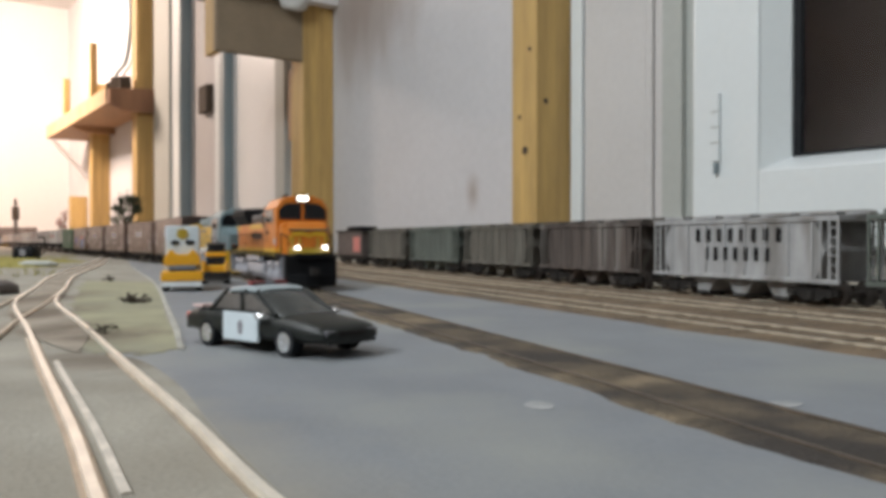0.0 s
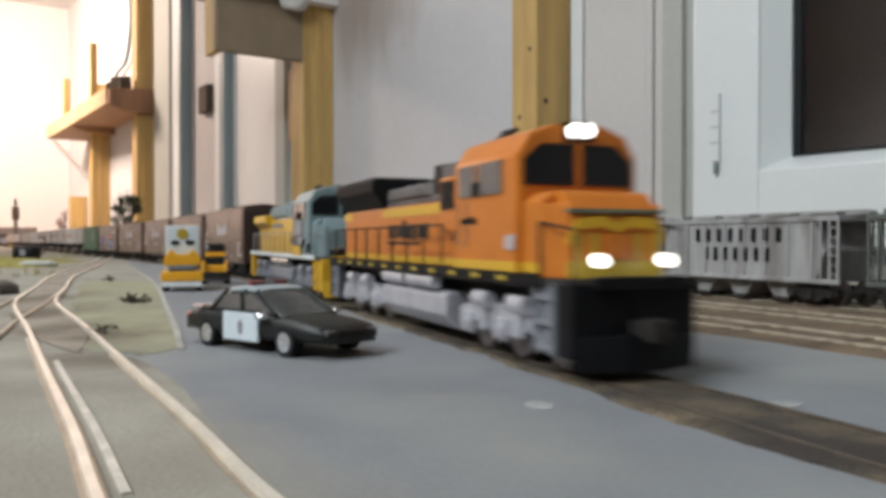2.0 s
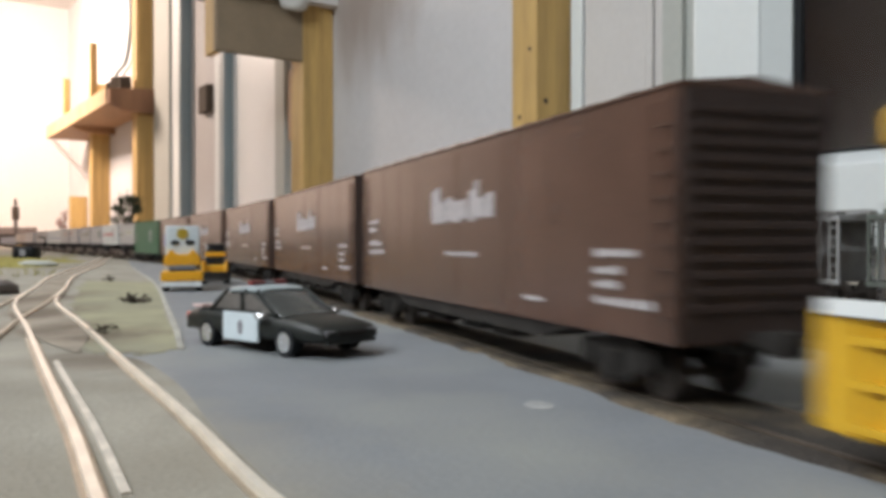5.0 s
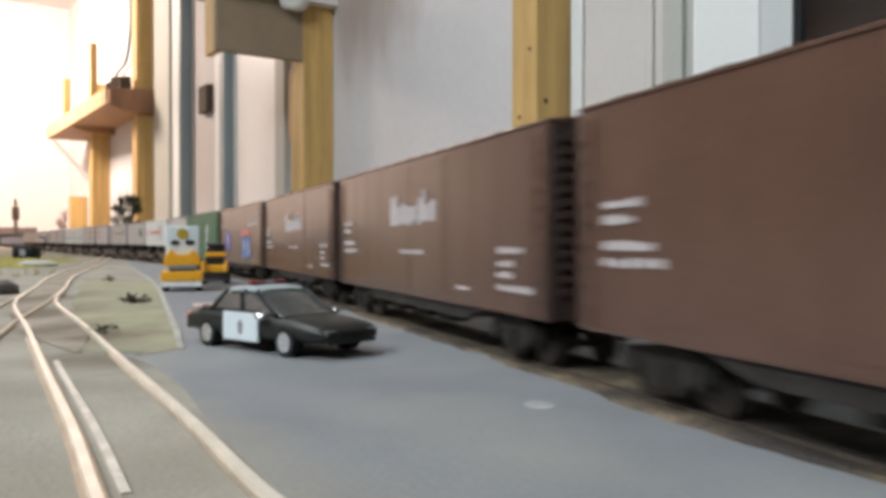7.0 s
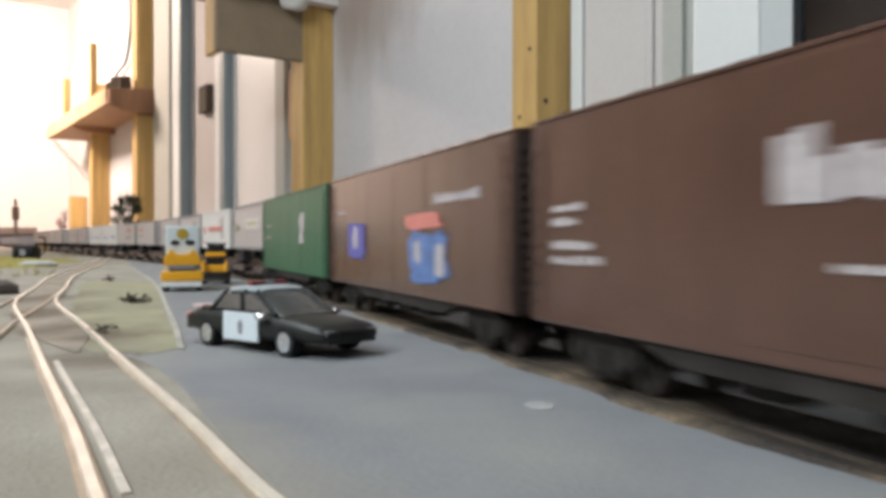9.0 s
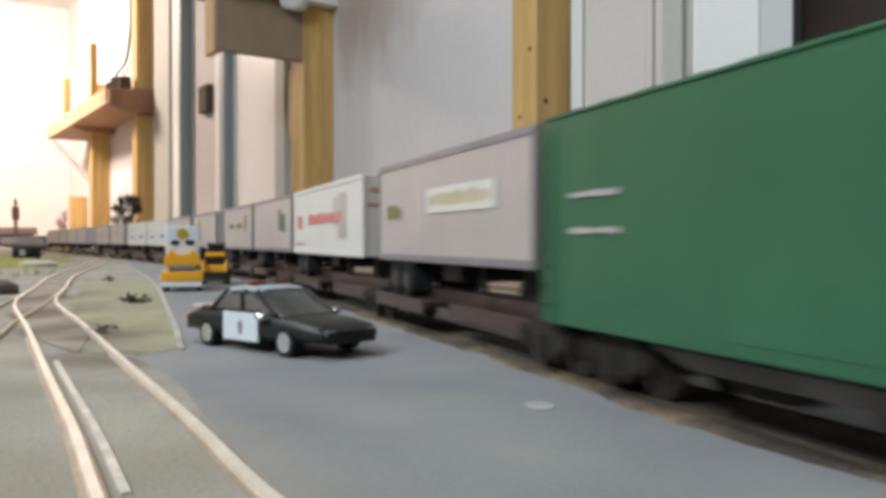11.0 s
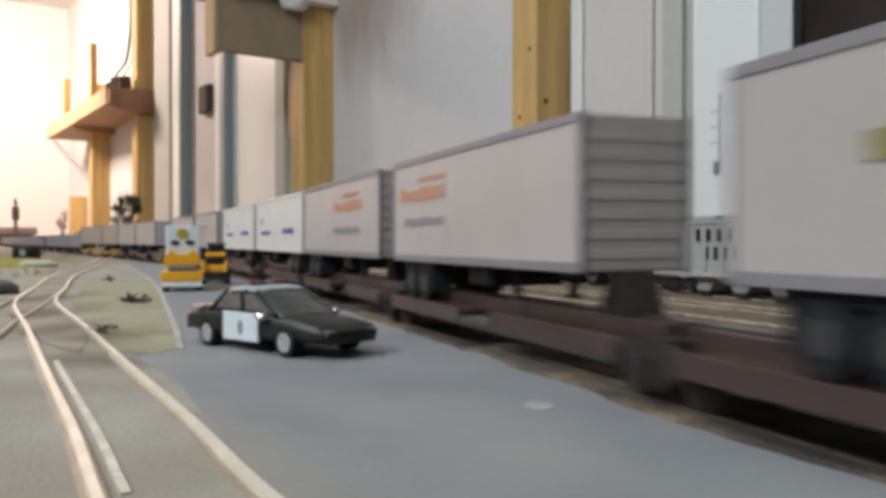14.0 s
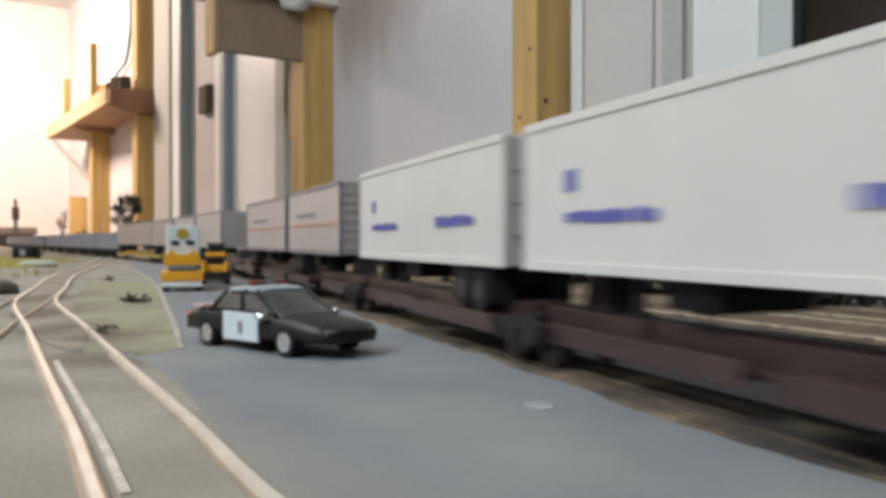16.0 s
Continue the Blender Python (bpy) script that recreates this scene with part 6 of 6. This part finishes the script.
# dark handled tub and other things by the far siding
tub = thing("handled_tub", "black open tub with a thin wire handle", "tub", m=pose(-0.600, 1.18, 0.003))
bm = bmesh.new()
loft(bm, [(-0.0165, 0.008, 0.0, 0.017), (-0.013, 0.011, 0.0, 0.019), (0.013, 0.011, 0.0, 0.019), (0.0165, 0.008, 0.0, 0.017)], 16, 4)
part("tub_body", bm, M["black"], tub)
boxpart("label_plate", (-0.004, 0.004, -0.0118, -0.0108, 0.005, 0.014), M["grey_l"], tub, "pale plate")
bm = bmesh.new()
rod(bm, (0.017, 0, 0.004), (0.026, 0, 0.010), 0.0010)
rod(bm, (0.026, 0, 0.010), (0.027, 0, 0.030), 0.0010)
rod(bm, (0.027, 0, 0.030), (0.016, 0, 0.033), 0.0010)
part("wire_handle", bm, M["dark"], tub)
bm = bmesh.new()
loft(bm, [(-0.020, 0.010, 0.0, 0.004), (-0.012, 0.018, 0.0, 0.007), (0.012, 0.018, 0.0, 0.007), (0.020, 0.010, 0.0, 0.004)], 16, 3)
ob = part("flat_stone", bm, M["trim"])
ob.matrix_basis = pose(-0.46, 0.93, 0.0, 0, 0, 20)
tagged(ob, "pale flat stone lying on the grass", "stone")
bm = bmesh.new()
loft(bm, [(-0.014, 0.006, 0.0, 0.005), (-0.008, 0.010, 0.0, 0.008), (0.008, 0.010, 0.0, 0.008), (0.014, 0.006, 0.0, 0.005)], 16, 3)
ob = part("dark_stone", bm, M["brownish"])
ob.matrix_basis = pose(-0.250, 0.452, 0.0, 0, 0, 30)
tagged(ob, "dark rounded stone near the spur track", "stone")

pole = thing("signal_mast", "dark signal mast beside a low roof", "mast", m=pose(-2.06, 3.95, 0.0))
bm = bmesh.new()
cyl(bm, (0, 0, 0.115), 0.010, 0.23, "z", 8, 0.007)
part("mast", bm, M["brownish"], pole)
boxpart("signal_head", (-0.014, 0.014, -0.01, 0.01, 0.13, 0.19), M["bark"], pole, bevel=0.002)
shed = thing("lineside_shed", "low model shed with a dark pitched roof", "shed", m=pose(-2.12, 4.02, 0.0, 0, 0, 30))
boxpart("walls", (-0.10, 0.10, -0.05, 0.05, 0.0, 0.06), M["brownish"], shed)
bm = bmesh.new()
prism(bm, [(-0.065, 0.060), (0.0, 0.095), (0.065, 0.060)], -0.115, 0.115, "x", 0.001)
part("roof", bm, M["boxend"], shed)

# pale worn patch on the road and dirt on the line
for x, y, rx, ry, key, label in ((0.0172, 0.1465, 0.0030, 0.0040, "scuff", "pale chalky scuff on the grey road"), (0.062, 0.148, 0.0035, 0.0030, "scuff", "pale chalky scuff beside the track")):
    bm = bmesh.new()
    rnd = random.Random(int(x * 1e4))
    prism(bm, [(rx * rnd.uniform(0.75, 1.1) * math.cos(a * 0.45), ry * rnd.uniform(0.75, 1.1) * math.sin(a * 0.45)) for a in range(14)], 0.0, 0.0001, "z")
    ob = part("scuff", bm, M[key], smooth=False)
    ob.matrix_basis = pose(x, y, 0.0001)
    tagged(ob, label, "scuff")


# ---- what moves ----
PACE_T = (0.0, 0.5, 1.0, 1.5, 2.0, 2.5, 3.0, 3.5, 4.0, 5.0, 6.0, 7.0, 7.5, 8.0, 8.5, 9.0, 10.0, 11.0, 11.5, 12.0, 12.5, 13.0, 13.5, 14.0, 14.5, 15.0, 15.5, 16.0)
PACE = (0.0, 0.003, 0.005, 0.003, 0.0, -0.005, -0.008, -0.0095, -0.009, -0.0065, -0.004, -0.001, -0.003, -0.002, -0.005, -0.0015, -0.004, -0.006, -0.006,
        -0.004, 0.0, 0.006, 0.009, 0.0075, 0.002, -0.001, 0.0025, 0.005)


def run(t):
    """Metres the train has gone after t seconds; it gathers speed slowly."""
    steady = 0.181 * t + 0.00195 * t * t - 0.0016 * max(0.0, t - 13.0) ** 2
    return steady + float(np.interp(t, PACE_T, PACE))


def true_height(z, knee):
    """Nominal height over the rail to built height: bodies by TRAIN about the eye's height, running gear down to the rail."""
    eye = EYE[2] - RT
    low = eye + (knee - eye) * TRAIN
    return eye + (z - eye) * TRAIN if z > knee else z * low / knee


def true_size(thing_ob, knee, done={}):
    """Bring one vehicle from nominal to built size, mesh by mesh; wheels stay round."""
    wheels = {ob.name for ob, x, r in WHEELS}
    for ob in list(thing_ob.children_recursive):
        if ob.type != "MESH" or ob.name in wheels:
            continue
        lx, ly, lz = ob.location
        key = (ob.data.name, round(lz, 5), knee)
        if key not in done:
            me = ob.data.copy() if ob.data.users > 1 else ob.data
            base = true_height(lz, knee)
            for v in me.vertices:
                v.co = (v.co.x * TRAIN, v.co.y * TRAIN, true_height(v.co.z + lz, knee) - base)
            me.update()
            done[key] = me
            done[(me.name, round(lz, 5), knee)] = me
        ob.data = done[key]
        ob.location = (lx * TRAIN, ly * TRAIN, true_height(lz, knee))


KNEE = {"locomotive": 0.0176, "boxcar": 0.0088, "flatcar": 0.0080, "trailer": 0.0080, "container car": 0.0075}
for ob, s in MOVING:
    true_size(ob, KNEE[ob["category"]])
small = {}
for ob, x, r in WHEELS:
    if ob.data.name not in small:
        me = small[ob.data.name] = ob.data.copy()
        me.transform(Matrix.Scale(TRAIN, 4))
        small[me.name] = me
    ob.data = small[ob.data.name]


def motions():
    times = [0.5 * i for i in range(33)]
    for ob, s in MOVING:
        walk(ob, [(t, run_pose((s - run(t)) * TRAIN)) for t in times])
    fine = [i / 30 for i in range(481)]
    for ob, x, r in WHEELS:
        walk(ob, [(t, Matrix.Translation((x * TRAIN, 0, r * TRAIN)) @ Matrix.Rotation(run(t) / r, 4, "Y")) for t in fine])


motions()
